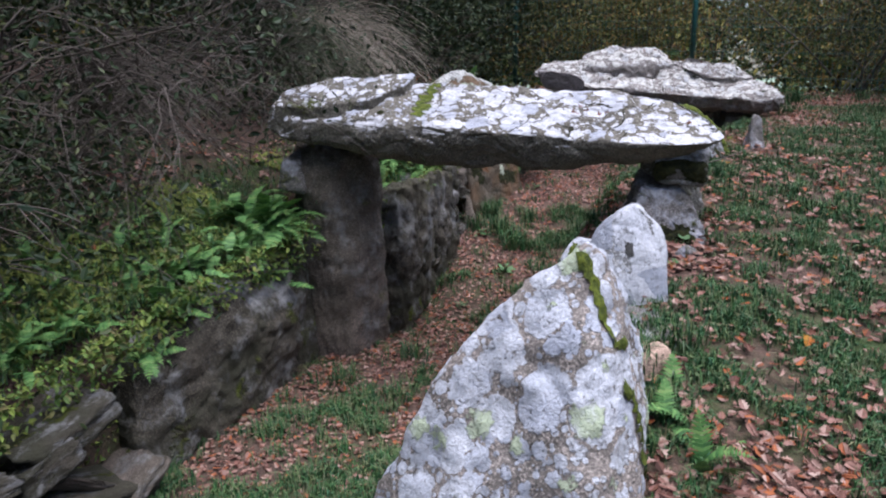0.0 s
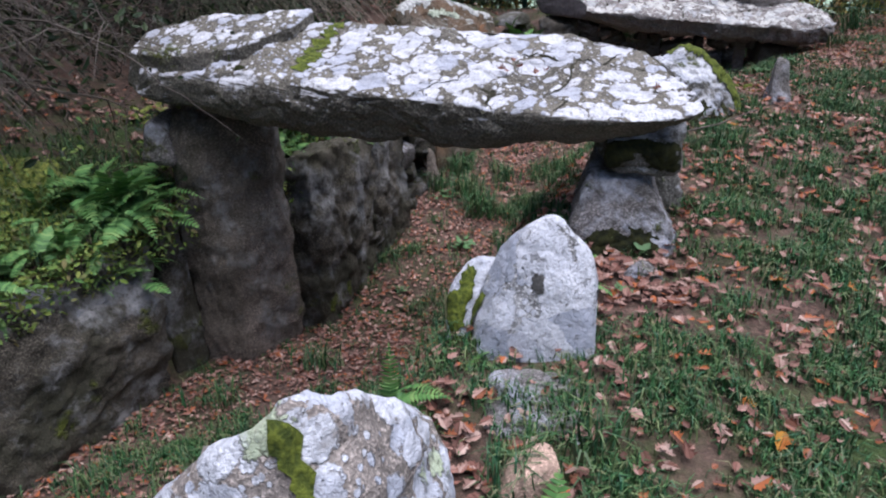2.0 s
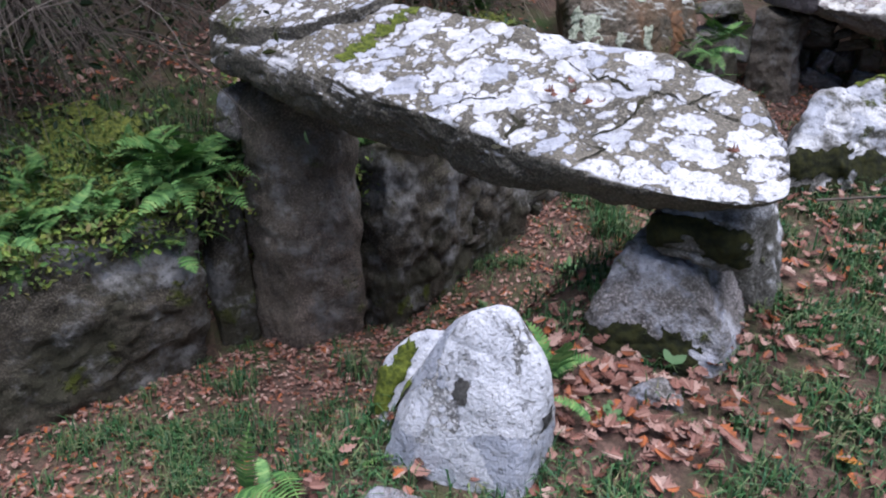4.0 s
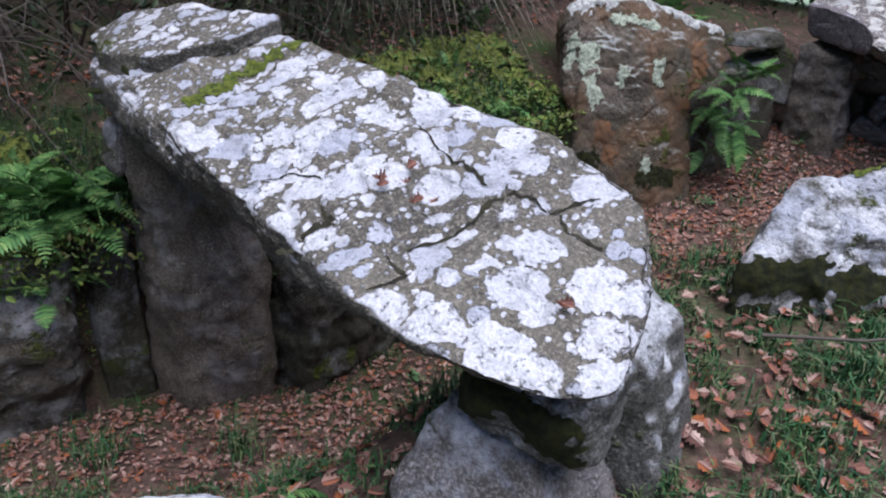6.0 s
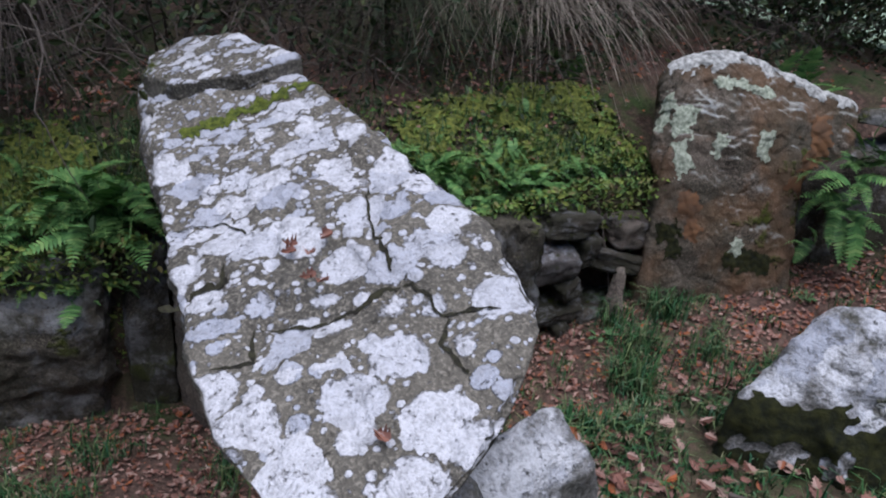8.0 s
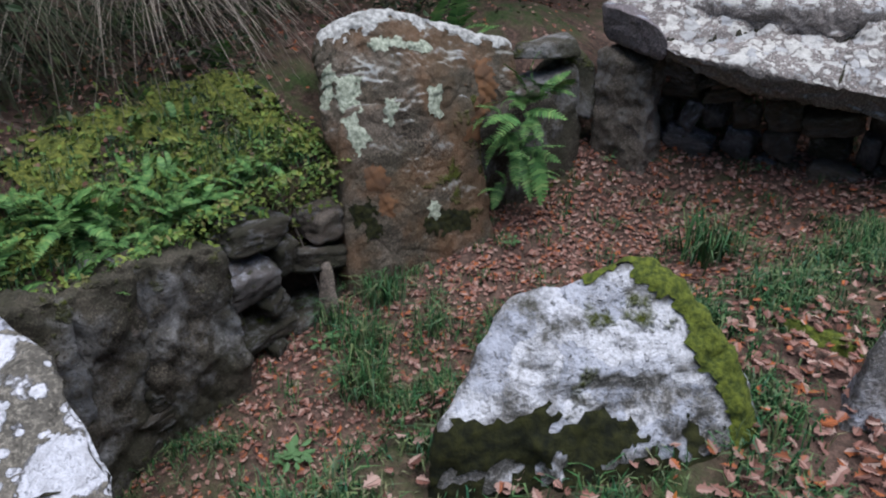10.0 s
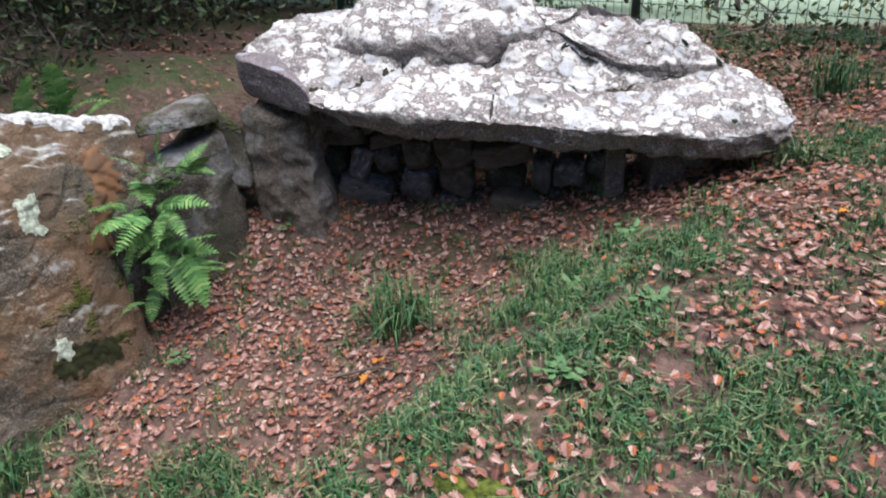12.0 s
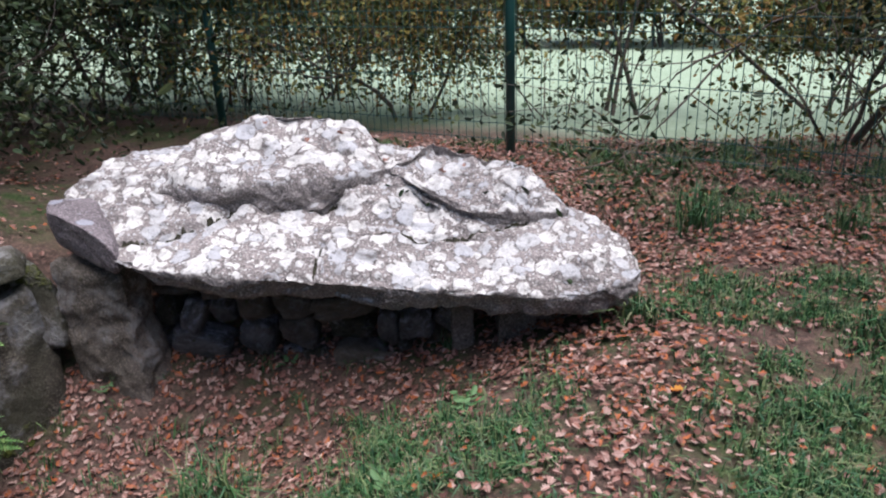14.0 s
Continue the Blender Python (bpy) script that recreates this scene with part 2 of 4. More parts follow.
def ground_mat():
    k = Nodes("earth_and_turf", 0.95, 0.2)
    a, b, c = k.noise(0.9, 5, 0.65), k.noise(7.0, 5, 0.7, 2.0), k.noise(70.0, 3, 0.6, 4.0)
    col = k.mix(k.ramp(b.outputs[0], 0.3, 0.7), (0.032, 0.022, 0.017), (0.105, 0.070, 0.055))
    col = k.mix(k.math("MULTIPLY", k.ramp(k.noise(38.0, 4, 0.75, 6.0).outputs[0], 0.46, 0.62), 0.7), col, (0.15, 0.092, 0.074))
    turf = k.mix(k.ramp(c.outputs[0], 0.3, 0.7), (0.015, 0.03, 0.010), (0.045, 0.07, 0.022))
    col = k.mix(k.math("MULTIPLY", k.ramp(a.outputs[0], 0.45, 0.6), k.ramp(b.outputs[0], 0.35, 0.6)), col, turf)
    sep = k.t.nodes.new("ShaderNodeSeparateXYZ")
    k.t.links.new(k.co, sep.inputs[0])
    field = k.ramp(k.math("ADD", sep.outputs[1], k.math("MULTIPLY", sep.outputs[0], 0.509)), 12.2, 13.6)
    col = k.mix(field, col, k.mix(k.ramp(b.outputs[0], 0.3, 0.7), (0.20, 0.28, 0.18), (0.29, 0.37, 0.27)))
    h = k.math("ADD", b.outputs[0], k.math("MULTIPLY", c.outputs[0], 0.4))
    return k.done(col, k.bump(h, 0.03, 0.9))


EARTH = ground_mat()


# ---- helpers of the build ----
def mesh_of(name, bm, mat, smooth=True):
    me = bpy.data.meshes.new(name)
    bm.to_mesh(me)
    bm.free()
    me.materials.append(mat)
    if smooth:
        me.shade_smooth()
    return me


def part(name, bm, mat, parent, label="", smooth=True):
    ob = new(name, mesh_of(name, bm, mat, smooth))
    ob.parent = parent
    return tagged(ob, label)


def pydata(name, verts, faces, mat, smooth=False):
    me = bpy.data.meshes.new(name)
    me.from_pydata([tuple(v) for v in verts], [], faces)
    me.materials.append(mat)
    if smooth:
        me.shade_smooth()
    return me


def smooth_step(v, lo, hi):
    t = min(1.0, max(0.0, (v - lo) / (hi - lo)))
    return t * t * (3 - 2 * t)


def fbm(p, scale, octaves=4):
    return noise.fractal(Vector(p) * scale, 1.0, 2.0, octaves)


# ---- the lie of the land ----
def left_edge(y):
    """x of the gallery's inner wall face on the bank side."""
    bulge = 0.24 * smooth_step(y, 4.72, 5.10) * (1 - 0.5 * smooth_step(y, 5.8, 6.6)) * (1 - smooth_step(y, 6.7, 7.3))
    return (-1.04 + 0.40 * (y - 3.84) if y < 6.6 else 0.064 + 0.72 * (y - 6.6)) + bulge


def right_edge(y):
    """x of the row of stones on the open side."""
    return 0.50 + 0.42 * (y - 2.2) if y < 5.4 else 1.84 + 0.75 * (y - 5.4)


def floor_z(y):
    return -0.72 + 0.80 * smooth_step(y, 4.9, 7.8) + 0.30 * smooth_step(y, 7.6, 8.3)


def fence_side(x, y):
    """Metres beyond the fence line."""
    return (y - 9.75 + 0.509 * (x - 3.4)) / 1.122


def height(x, y):
    z = 0.25 * (y - 3.0) - 0.03
    z = -0.45 + 0.5 * (z + 0.45 + math.sqrt((z + 0.45) ** 2 + 0.02))
    z = 0.55 - 0.5 * (0.55 - z + math.sqrt((0.55 - z) ** 2 + 0.02)) + 0.07 * max(0.0, min(y, 10.0) - 5.2)
    f = fence_side(x, y)
    if f > 0:
        z -= 0.09 * min(f, 40.0)
    lip = 0.03 + 0.13 * (min(max(y, -4), 9.0) - 3.5)
    yy = min(max(y, 1.2), 8.45)
    le, re = left_edge(yy), right_edge(yy)
    d = max(0.0, le - 0.15 - x)
    bank = lip + 0.22 * smooth_step(d, 0.0, 0.7) + 0.12 * min(4.0, d)
    wide = 1.15 + 0.6 * smooth_step(y, 6.0, 7.5)
    out = smooth_step(x, re - wide, re - 0.25 + 0.80 * smooth_step(y, 5.6, 7.5))
    out = max(out, smooth_step(y, 8.35, 8.9), smooth_step(-y, -2.2, -0.6) if x > -1.2 else 0.0)
    zz = floor_z(y) * (1 - out) + z * out
    left = smooth_step(-x, -le + 0.08, -le + 0.22)
    bl = bank + (z - bank) * smooth_step(y, 8.6, 10.0)
    far_l = smooth_step(y, -6.0, -2.0)
    zz = zz * (1 - left) + (bl * far_l + z * (1 - far_l)) * left
    if y > 9.5:
        zz = zz + (z - zz) * smooth_step(y, 9.5, 12.0)
    n = noise.fractal(Vector((x * 0.9, y * 0.9, 0.3)), 1.0, 2.0, 3) * 0.04 + noise.noise(Vector((x * 6, y * 6, 2.0))) * 0.015
    return zz + n


def spread(lo, hi, step, far):
    fine = list(np.arange(lo, hi + step / 2, step))
    ext, d, g = [], step, 0.0
    while g < far:
        d *= 1.3
        g += d
        ext.append(g)
    return [lo - g for g in reversed(ext)] + fine + [hi + g for g in ext]


gx, gy = spread(-3.2, 6.0, 0.055, 400), spread(0.0, 10.2, 0.055, 400)
verts = [(x, y, height(x, y)) for y in gy for x in gx]
nx = len(gx)
faces = [(j * nx + i, j * nx + i + 1, (j + 1) * nx + i + 1, (j + 1) * nx + i) for j in range(len(gy) - 1) for i in range(nx - 1)]
ground = new("ground", pydata("ground", verts, faces, EARTH, True))
tagged(ground, "sloping brown earth and turf with a sunken stone-lined passage", "ground", kind="structure")


# ---- rocks ----
def rock_mesh(name, corners, mat, seed=0, sub=5, sharp=9.0, rough=0.02, grooves=(), flake=0.0):
    """A weathered block: the rounded hull of its corners, then worn by noise and cut by grooves (line in plan, width, depth)."""
    pts = np.array(corners, float)
    mean = pts.mean(0)
    q = pts - mean
    ev, vec = np.linalg.eigh(q.T @ q / len(q) + np.eye(3) * 1e-5)
    A = vec * np.sqrt(ev)
    qi = q @ np.linalg.inv(A).T
    hb = bmesh.new()
    for p in qi:
        hb.verts.new(p)
    bmesh.ops.convex_hull(hb, input=hb.verts[:])
    hb.normal_update()
    N = np.array([tuple(f.normal) for f in hb.faces])
    D = np.array([f.normal.dot(f.verts[0].co) for f in hb.faces])
    hb.free()
    N, D = N[D > 1e-4], D[D > 1e-4]
    bm = bmesh.new()
    bmesh.ops.create_icosphere(bm, subdivisions=sub, radius=1.0)
    U = np.array([tuple(v.co) for v in bm.verts])
    r = (np.maximum(U @ N.T / D, 0) ** (sharp * 1.7)).sum(1) ** (-1 / (sharp * 1.7))
    P = (U * r[:, None]) @ A.T + mean
    org = np.array([mean[0], mean[1], P[:, 2].min()])
    for v, p in zip(bm.verts, P):
        v.co = p - org
    bm.normal_update()
    off = Vector((seed * 3.7, seed * 1.3, seed * 2.1))
    for v in bm.verts:
        p = v.co
        n = noise.fractal(p * 2.2 + off, 1.0, 2.0, 2) * 0.9 + noise.fractal(p * 9 + off, 0.8, 2.0, 4) * 0.55
        n += (abs(noise.noise(p * 4.0 + off)) - 0.25) * 0.5
        f = noise.voronoi(p * 5.0 + off)[0]
        n += (0.12 - min(0.12, f[1] - f[0])) * -2.4 + (noise.cell(p * 3.0 + off + noise.noise_vector(p * 3) * 0.4) - 0.5) * 0.25
        lift = n * rough
        if flake:
            f = noise.fractal(p * 2.6 + off * 2, 1.0, 2.0, 3) * 3.2
            lift += flake * (math.floor(f) + smooth_step(f - math.floor(f), 0.82, 1.0))
        v.co += v.normal * lift
    for line, width, depth in grooves:
        for v in bm.verts:
            if v.normal.z < 0.1:
                continue
            wob = noise.noise_vector(v.co * 9.0) * 0.02
            p = Vector((v.co.x + org[0] + wob.x, v.co.y + org[1] + wob.y))
            best = 9.0
            for a, b in zip(line, line[1:]):
                a, b = Vector(a), Vector(b)
                t = min(1, max(0, (p - a).dot(b - a) / (b - a).length_squared))
                best = min(best, (p - a - (b - a) * t).length)
            if best < width:
                v.co.z -= depth * (1 - best / width) ** 0.7
    return bm, Vector(org)


def rock(name, corners, mat, label, category="stone", seed=0, sub=5, sharp=9.0, rough=0.02, parent=None, group="", grooves=(), more=None, flake=0.0):
    """One stone; more: the corners of a second lump grown together with the first."""
    bm, org = rock_mesh(name, corners, mat, seed, sub, sharp, rough, grooves, flake)
    if more:
        b2, o2 = rock_mesh(name, more, mat, seed + 0.5, sub, sharp, rough)
        b2.transform(Matrix.Translation(o2 - org))
        tmp = bpy.data.meshes.new("lump")
        b2.to_mesh(tmp)
        b2.free()
        bm.from_mesh(tmp)
        bpy.data.meshes.remove(tmp)
    ob = new(name, mesh_of(name, bm, mat))
    ob.location = org
    if parent is not None:
        ob.parent = parent
        ob.matrix_parent_inverse = Matrix.Translation(parent.location).inverted()
        return tagged(ob, label)
    return tagged(ob, label, category, group)


def prism(outline, lower):
    """Corners of a slab: each (x, y, z) of its upper rim, and the same shifted by lower (x, y, z)."""
    return list(outline) + [tuple(a + b for a, b in zip(p, lower)) for p in outline]


def moss_on(ob, name, line, width, thick, label, seed=0, mat=None):
    """A cushion that follows the stone's own surface along a line of places."""
    r = Vector((seed, seed * 2, 0))
    me = ob.data
    org = ob.location
    line = [min((v.co for v in me.vertices), key=lambda c: (c - Vector(p) + org).length).copy() for p in line]
    out = {}
    for v in me.vertices:
        best = 9.0
        for a, b in zip(line, line[1:]):
            t = min(1, max(0, (v.co - a).dot(b - a) / max(1e-6, (b - a).length_squared)))
            best = min(best, (v.co - a - (b - a) * t).length)
        w = width * (0.8 + 0.6 * noise.noise(v.co * 14 + r) + 0.55 * noise.noise(v.co * 38 + r))
        if best < w:
            out[v.index] = v.co + v.normal * (0.002 + thick * (1 - (best / w) ** 3) * (0.7 + 0.6 * noise.noise(v.co * 45 + r)))
    sh = {i: k for k, i in enumerate(out)}
    faces = [tuple(sh[i] for i in p.vertices) for p in me.polygons if all(i in sh for i in p.vertices)]
    if not faces:
        return None
    m = new(name, pydata(name, list(out.values()), faces, mat or MOSS, True))
    m.parent = ob
    return tagged(m, label)


def crack_on(ob, line, width, label, seed):
    """A crack's soil and painted shade as one dark strip, lying in its groove on the stone's upper side."""
    top = np.array([tuple(v.co + ob.location) for v in ob.data.vertices if v.normal.z > 0.25])
    pts = []
    for a, b in zip(line, line[1:]):
        a, b = Vector(a), Vector(b)
        n = max(2, int((b - a).length / 0.008))
        pts += [a + (b - a) * (i / n) for i in range(n)]
    pts.append(Vector(line[-1]))
    jit = [noise.noise_vector(Vector((i * 0.13, seed, 0.0))) * 0.012 + noise.noise_vector(Vector((i * 0.5, seed, 5.0))) * 0.005 for i in range(len(pts))]
    pts = [p + j.xy for p, j in zip(pts, jit)]
    vs, fs = [], []
    for i, p in enumerate(pts):
        d = (pts[min(i + 1, len(pts) - 1)] - pts[max(i - 1, 0)]).normalized()
        w = width * (0.35 + 1.1 * abs(noise.noise(Vector((i * 0.21, seed, 9.0))))) * min(1.0, 0.2 + 0.15 * min(i, len(pts) - 1 - i))
        for q in (p + Vector((-d.y, d.x)) * w, p - Vector((-d.y, d.x)) * w):
            near = np.argsort(((top[:, :2] - np.array(q)) ** 2).sum(1))[:5]
            vs.append((q.x - ob.location.x, q.y - ob.location.y, top[near, 2].mean() + 0.003 - ob.location.z))
        if i:
            fs.append((2 * i - 2, 2 * i - 1, 2 * i + 1, 2 * i))
    c = new("crack", pydata("crack", vs, fs, CRACK_SHADE, True))
    c.parent = ob
    return tagged(c, label)

# long slab on its two supports
cap_rim = [(-0.96, 4.56, 0.86), (-1.02, 4.82, 0.97), (-0.48, 4.84, 1.06), (-0.09, 4.82, 1.07), (0.41, 4.68, 1.04), (1.06, 4.58, 1.02), (1.40, 4.44, 0.98),
           (1.60, 4.15, 0.88), (1.62, 3.91, 0.79), (1.44, 3.82, 0.75), (1.20, 3.84, 0.74), (0.83, 3.95, 0.76), (0.41, 4.08, 0.80), (0.07, 4.22, 0.84)]
cap_low = [(-1.14, 4.80, 0.76), (-0.92, 4.52, 0.70), (-0.3, 4.42, 0.60), (0.12, 4.34, 0.54), (0.5, 4.16, 0.58), (0.95, 4.02, 0.63), (1.48, 3.98, 0.66),
           (1.38, 4.38, 0.75), (0.3, 4.74, 0.80), (-0.6, 4.90, 0.82)]
GROOVES = [([(0.72, 3.95), (0.77, 4.08), (0.72, 4.11)], 0.024, 0.016),
           ([(0.95, 4.06), (1.01, 4.11), (1.09, 4.18), (1.10, 4.27), (1.13, 4.32), (1.22, 4.31), (1.32, 4.38)], 0.022, 0.012),
           ([(0.71, 4.52), (0.78, 4.46), (0.91, 4.38), (1.02, 4.34), (1.06, 4.32)], 0.020, 0.010), ([(1.25, 4.32), (1.31, 4.25), (1.40, 4.24)], 0.022, 0.012),
           ([(0.95, 4.06), (1.05, 3.99), (1.00, 3.93)], 0.020, 0.010)]
capstone = rock("capstone", cap_rim + cap_low, CAP, "long grey granite capstone blotched with white lichen, on stone supports", "capstone", 1, 7, 16, 0.024, grooves=GROOVES, flake=0.005)
for k, (line, w, d) in enumerate(GROOVES):
    crack_on(capstone, line, 0.013 if k == 0 else 0.008, "crack with soil and moss, its shade painted dark", 3 + k)
crack_on(capstone, [(0.40, 4.10), (0.52, 4.20), (0.66, 4.22)], 0.005, "crack with soil and moss, its shade painted dark", 11)
rock("raised_layer", prism([(-0.98, 4.62, 0.93), (-0.96, 4.80, 1.01), (-0.60, 4.85, 1.075), (-0.10, 4.82, 1.115), (-0.14, 4.66, 1.06), (-0.36, 4.46, 0.97), (-0.75, 4.50, 0.91)], (0.0, 0.02, -0.14)),
     CAP, "weathered upper layer broken off at a step", seed=14, sub=6, sharp=16, rough=0.018, parent=capstone)
moss_on(capstone, "moss_cushion", [(-0.10, 4.40, 0.93), (-0.04, 4.55, 1.02), (0.02, 4.76, 1.09)], 0.055, 0.005, "bright moss in the step of the slab", 1)
# broad slab at the far end
far_rim = [(1.04, 8.42, 1.10), (1.26, 8.75, 1.25), (1.75, 8.85, 1.28), (2.17, 8.70, 1.30), (2.75, 8.62, 1.28), (3.3, 8.34, 1.14), (3.76, 8.00, 0.99), (3.80, 7.74, 0.88),
           (3.4, 7.62, 0.82), (2.6, 7.70, 0.86), (1.72, 7.75, 0.97), (1.30, 7.98, 1.06)]
far_low = [(1.3, 8.35, 0.92), (1.7, 7.82, 0.84), (2.6, 7.80, 0.72), (3.3, 7.72, 0.68), (3.74, 7.76, 0.66), (3.74, 8.02, 0.70), (3.3, 8.3, 0.75), (2.2, 8.6, 0.8)]
GROOVES2 = [([(1.55, 7.98), (1.95, 8.10), (2.05, 8.20), (2.45, 8.20), (2.62, 8.26)], 0.03, 0.05), ([(2.42, 7.72), (2.45, 7.95)], 0.014, 0.02), ([(2.55, 8.0), (3.0, 8.0), (3.4, 8.05)], 0.02, 0.025)]
capstone_2 = rock("capstone", far_rim + far_low, CAP2, "broad pale capstone with open cracks, on low supports", "capstone", 2, 7, 12, 0.034, grooves=GROOVES2, flake=0.016)
for k, (line, w, d) in enumerate(GROOVES2):
    crack_on(capstone_2, line, (0.022, 0.008, 0.014)[k], "open crack with its shade painted dark", 23 + k)
rock("upper_layer", prism([(1.62, 8.28, 1.15), (1.75, 8.66, 1.33), (2.17, 8.62, 1.46), (2.62, 8.52, 1.40), (2.78, 8.24, 1.22), (2.42, 8.20, 1.18), (2.05, 8.16, 1.16)], (0.0, 0.03, -0.16)),
     CAP2, "pale flaking upper layer along a crack", seed=16, sub=6, sharp=8, rough=0.035, parent=capstone_2, flake=0.014)
rock("upper_layer", prism([(2.65, 8.28, 1.23), (2.9, 8.50, 1.32), (3.30, 8.28, 1.20), (3.52, 8.02, 1.05), (3.05, 8.02, 1.07)], (0.0, 0.03, -0.13)),
     CAP2, "pale flaking upper layer along a crack", seed=17, sub=6, sharp=8, rough=0.03, parent=capstone_2, flake=0.012)
rock("rounded_end", [(1.14, 8.30, 1.14), (1.24, 8.06, 1.15), (1.52, 7.86, 1.11), (1.64, 7.82, 1.04), (1.62, 7.84, 0.90), (1.20, 8.16, 0.94), (1.34, 8.36, 1.14), (1.55, 8.2, 0.9)], KNOB, "smooth mauve-grey rounded end", seed=18, sub=5, sharp=5, rough=0.012, parent=capstone_2)

# row of stones on the open side
s1 = rock("standing_stone", [(0.50, 2.14, 0.69), (0.38, 2.08, 0.66), (0.25, 2.08, 0.50), (0.06, 2.12, 0.33), (-0.20, 2.12, -0.08), (-0.40, 2.1, -0.6), (-0.2, 2.4, -0.7), (-0.05, 1.85, -0.2), (0.62, 2.18, 0.42), (0.70, 2.25, 0.18), (0.74, 2.3, -0.5),
                        (0.62, 2.56, 0.36), (0.70, 2.46, 0.32), (0.46, 2.58, 0.30), (0.5, 2.66, -0.4), (0.3, 1.62, -0.5), (0.6, 1.72, -0.5), (0.42, 1.82, 0.30), (0.6, 1.95, 0.2)], PALE,
          "pointed standing stone crusted with white and green lichen", "standing stone", 3, 6, 10, 0.028)
moss_on(s1, "moss_strip", [(0.44, 2.00, 0.62), (0.49, 1.98, 0.57), (0.54, 1.95, 0.50), (0.57, 1.94, 0.42), (0.60, 2.0, 0.40)], 0.032, 0.010, "strip of green moss along a crack", 4)
moss_on(s1, "moss_strip", [(0.60, 1.9, 0.30), (0.68, 2.0, 0.05), (0.70, 2.05, -0.1)], 0.03, 0.012, "dark moss in a seam", 5)
s2 = rock("standing_stone", [(0.66, 3.22, -0.3), (1.14, 3.26, -0.25), (1.16, 3.62, -0.2), (0.7, 3.80, -0.3), (0.89, 3.40, 0.50), (0.98, 3.46, 0.54), (0.96, 3.60, 0.44), (0.70, 3.44, 0.22), (0.79, 3.52, 0.40), (1.13, 3.44, 0.38), (0.76, 3.27, 0.16), (1.10, 3.31, 0.2)], PALE2,
          "pale grey upright stone with one dark round spot", "standing stone", 4, 6, 9, 0.010)
shoulder = rock("shoulder", [(0.60, 3.42, -0.2), (0.62, 3.46, 0.24), (0.70, 3.52, 0.34), (0.78, 3.72, 0.24), (0.84, 3.56, 0.30), (0.62, 3.78, -0.1), (0.85, 3.8, -0.1), (0.66, 3.34, 0.0)], PALE2, "lower mossy shoulder of the stone", seed=22, sub=5, sharp=8, rough=0.012, parent=s2)
moss_on(shoulder, "moss_cushion", [(0.68, 3.46, 0.32), (0.66, 3.40, 0.20), (0.64, 3.36, 0.08)], 0.05, 0.008, "yellow-green moss on the shoulder", 9)
moss_on(s2, "moss_cushion", [(0.70, 3.40, 0.24), (0.69, 3.42, 0.12), (0.68, 3.36, 0.04)], 0.035, 0.012, "yellow-green moss on the shoulder", 9)
for x, y, z, w, name, label in ((0.915, 3.33, 0.315, 0.026, "dark_spot", "dark round pit"), (1.06, 3.36, 0.02, 0.05, "dark_stain", "dark stain low on the stone"), (1.12, 3.42, 0.24, 0.035, "dark_stain", "dark stain on the stone's edge"), (0.72, 3.32, 0.02, 0.03, "dark_stain", "dark stain low on the stone")):
    moss_on(s2, name, [(x, y, z + 0.012), (x, y, z - 0.012)], w, 0.002, label, 50 + z, STAIN)
rock("flat_rock", [(0.68, 2.86, -0.12), (1.12, 2.86, -0.12), (1.12, 3.2, -0.05), (0.7, 3.25, -0.1), (0.76, 2.98, 0.03), (1.02, 2.96, 0.02), (1.0, 3.18, 0.10), (0.76, 3.18, 0.10)], PILL, "low grey rock half sunk in the turf", "rock", 24, 5, 6, 0.02)
rock("pink_stone", [(0.76, 2.68, -0.15), (0.98, 2.72, -0.15), (0.94, 2.9, -0.1), (0.78, 2.88, -0.1), (0.84, 2.72, 0.02), (0.95, 2.76, 0.05), (0.92, 2.86, 0.04), (0.80, 2.84, -0.02)], PINK, "small pinkish angular stone in the grass", "rock", 25, 4, 8, 0.012)
rock("lichen_rock", [(1.2, 3.66, 0.0), (1.52, 3.7, 0.05), (1.5, 3.88, 0.1), (1.2, 3.85, 0.05), (1.28, 3.72, 0.21), (1.42, 3.74, 0.2), (1.36, 3.82, 0.24)], PILL, "small dark rock speckled with pale lichen", "rock", 26, 5, 7, 0.02)
support = rock("support_stone", [(1.02, 3.92, 0.05), (1.18, 3.80, 0.0), (1.58, 3.90, 0.1), (1.62, 4.4, 0.1), (1.1, 4.5, -0.1), (1.14, 3.99, 0.52), (1.40, 3.98, 0.52), (1.45, 4.35, 0.60), (1.2, 4.35, 0.6), (1.50, 3.94, 0.28)], PILL, "squat grey boulder holding up the capstone's end", "support stone", 5, 6, 9, 0.026)
moss_on(support, "moss_shade_patch", [(1.06, 3.90, 0.22), (1.22, 3.84, 0.26), (1.40, 3.86, 0.24)], 0.075, 0.005, "dark moss on the boulder's face", 41, MOSS_SHADE)
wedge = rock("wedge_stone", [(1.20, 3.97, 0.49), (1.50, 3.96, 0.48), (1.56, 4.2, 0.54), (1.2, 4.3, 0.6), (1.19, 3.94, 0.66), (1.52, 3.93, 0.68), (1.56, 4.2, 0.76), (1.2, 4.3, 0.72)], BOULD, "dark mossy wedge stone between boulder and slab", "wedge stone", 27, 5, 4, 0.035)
moss_on(wedge, "moss_shade_patch", [(1.20, 3.92, 0.60), (1.36, 3.90, 0.62), (1.46, 3.92, 0.58)], 0.07, 0.006, "dark moss hanging under the slab", 42, MOSS_SHADE)
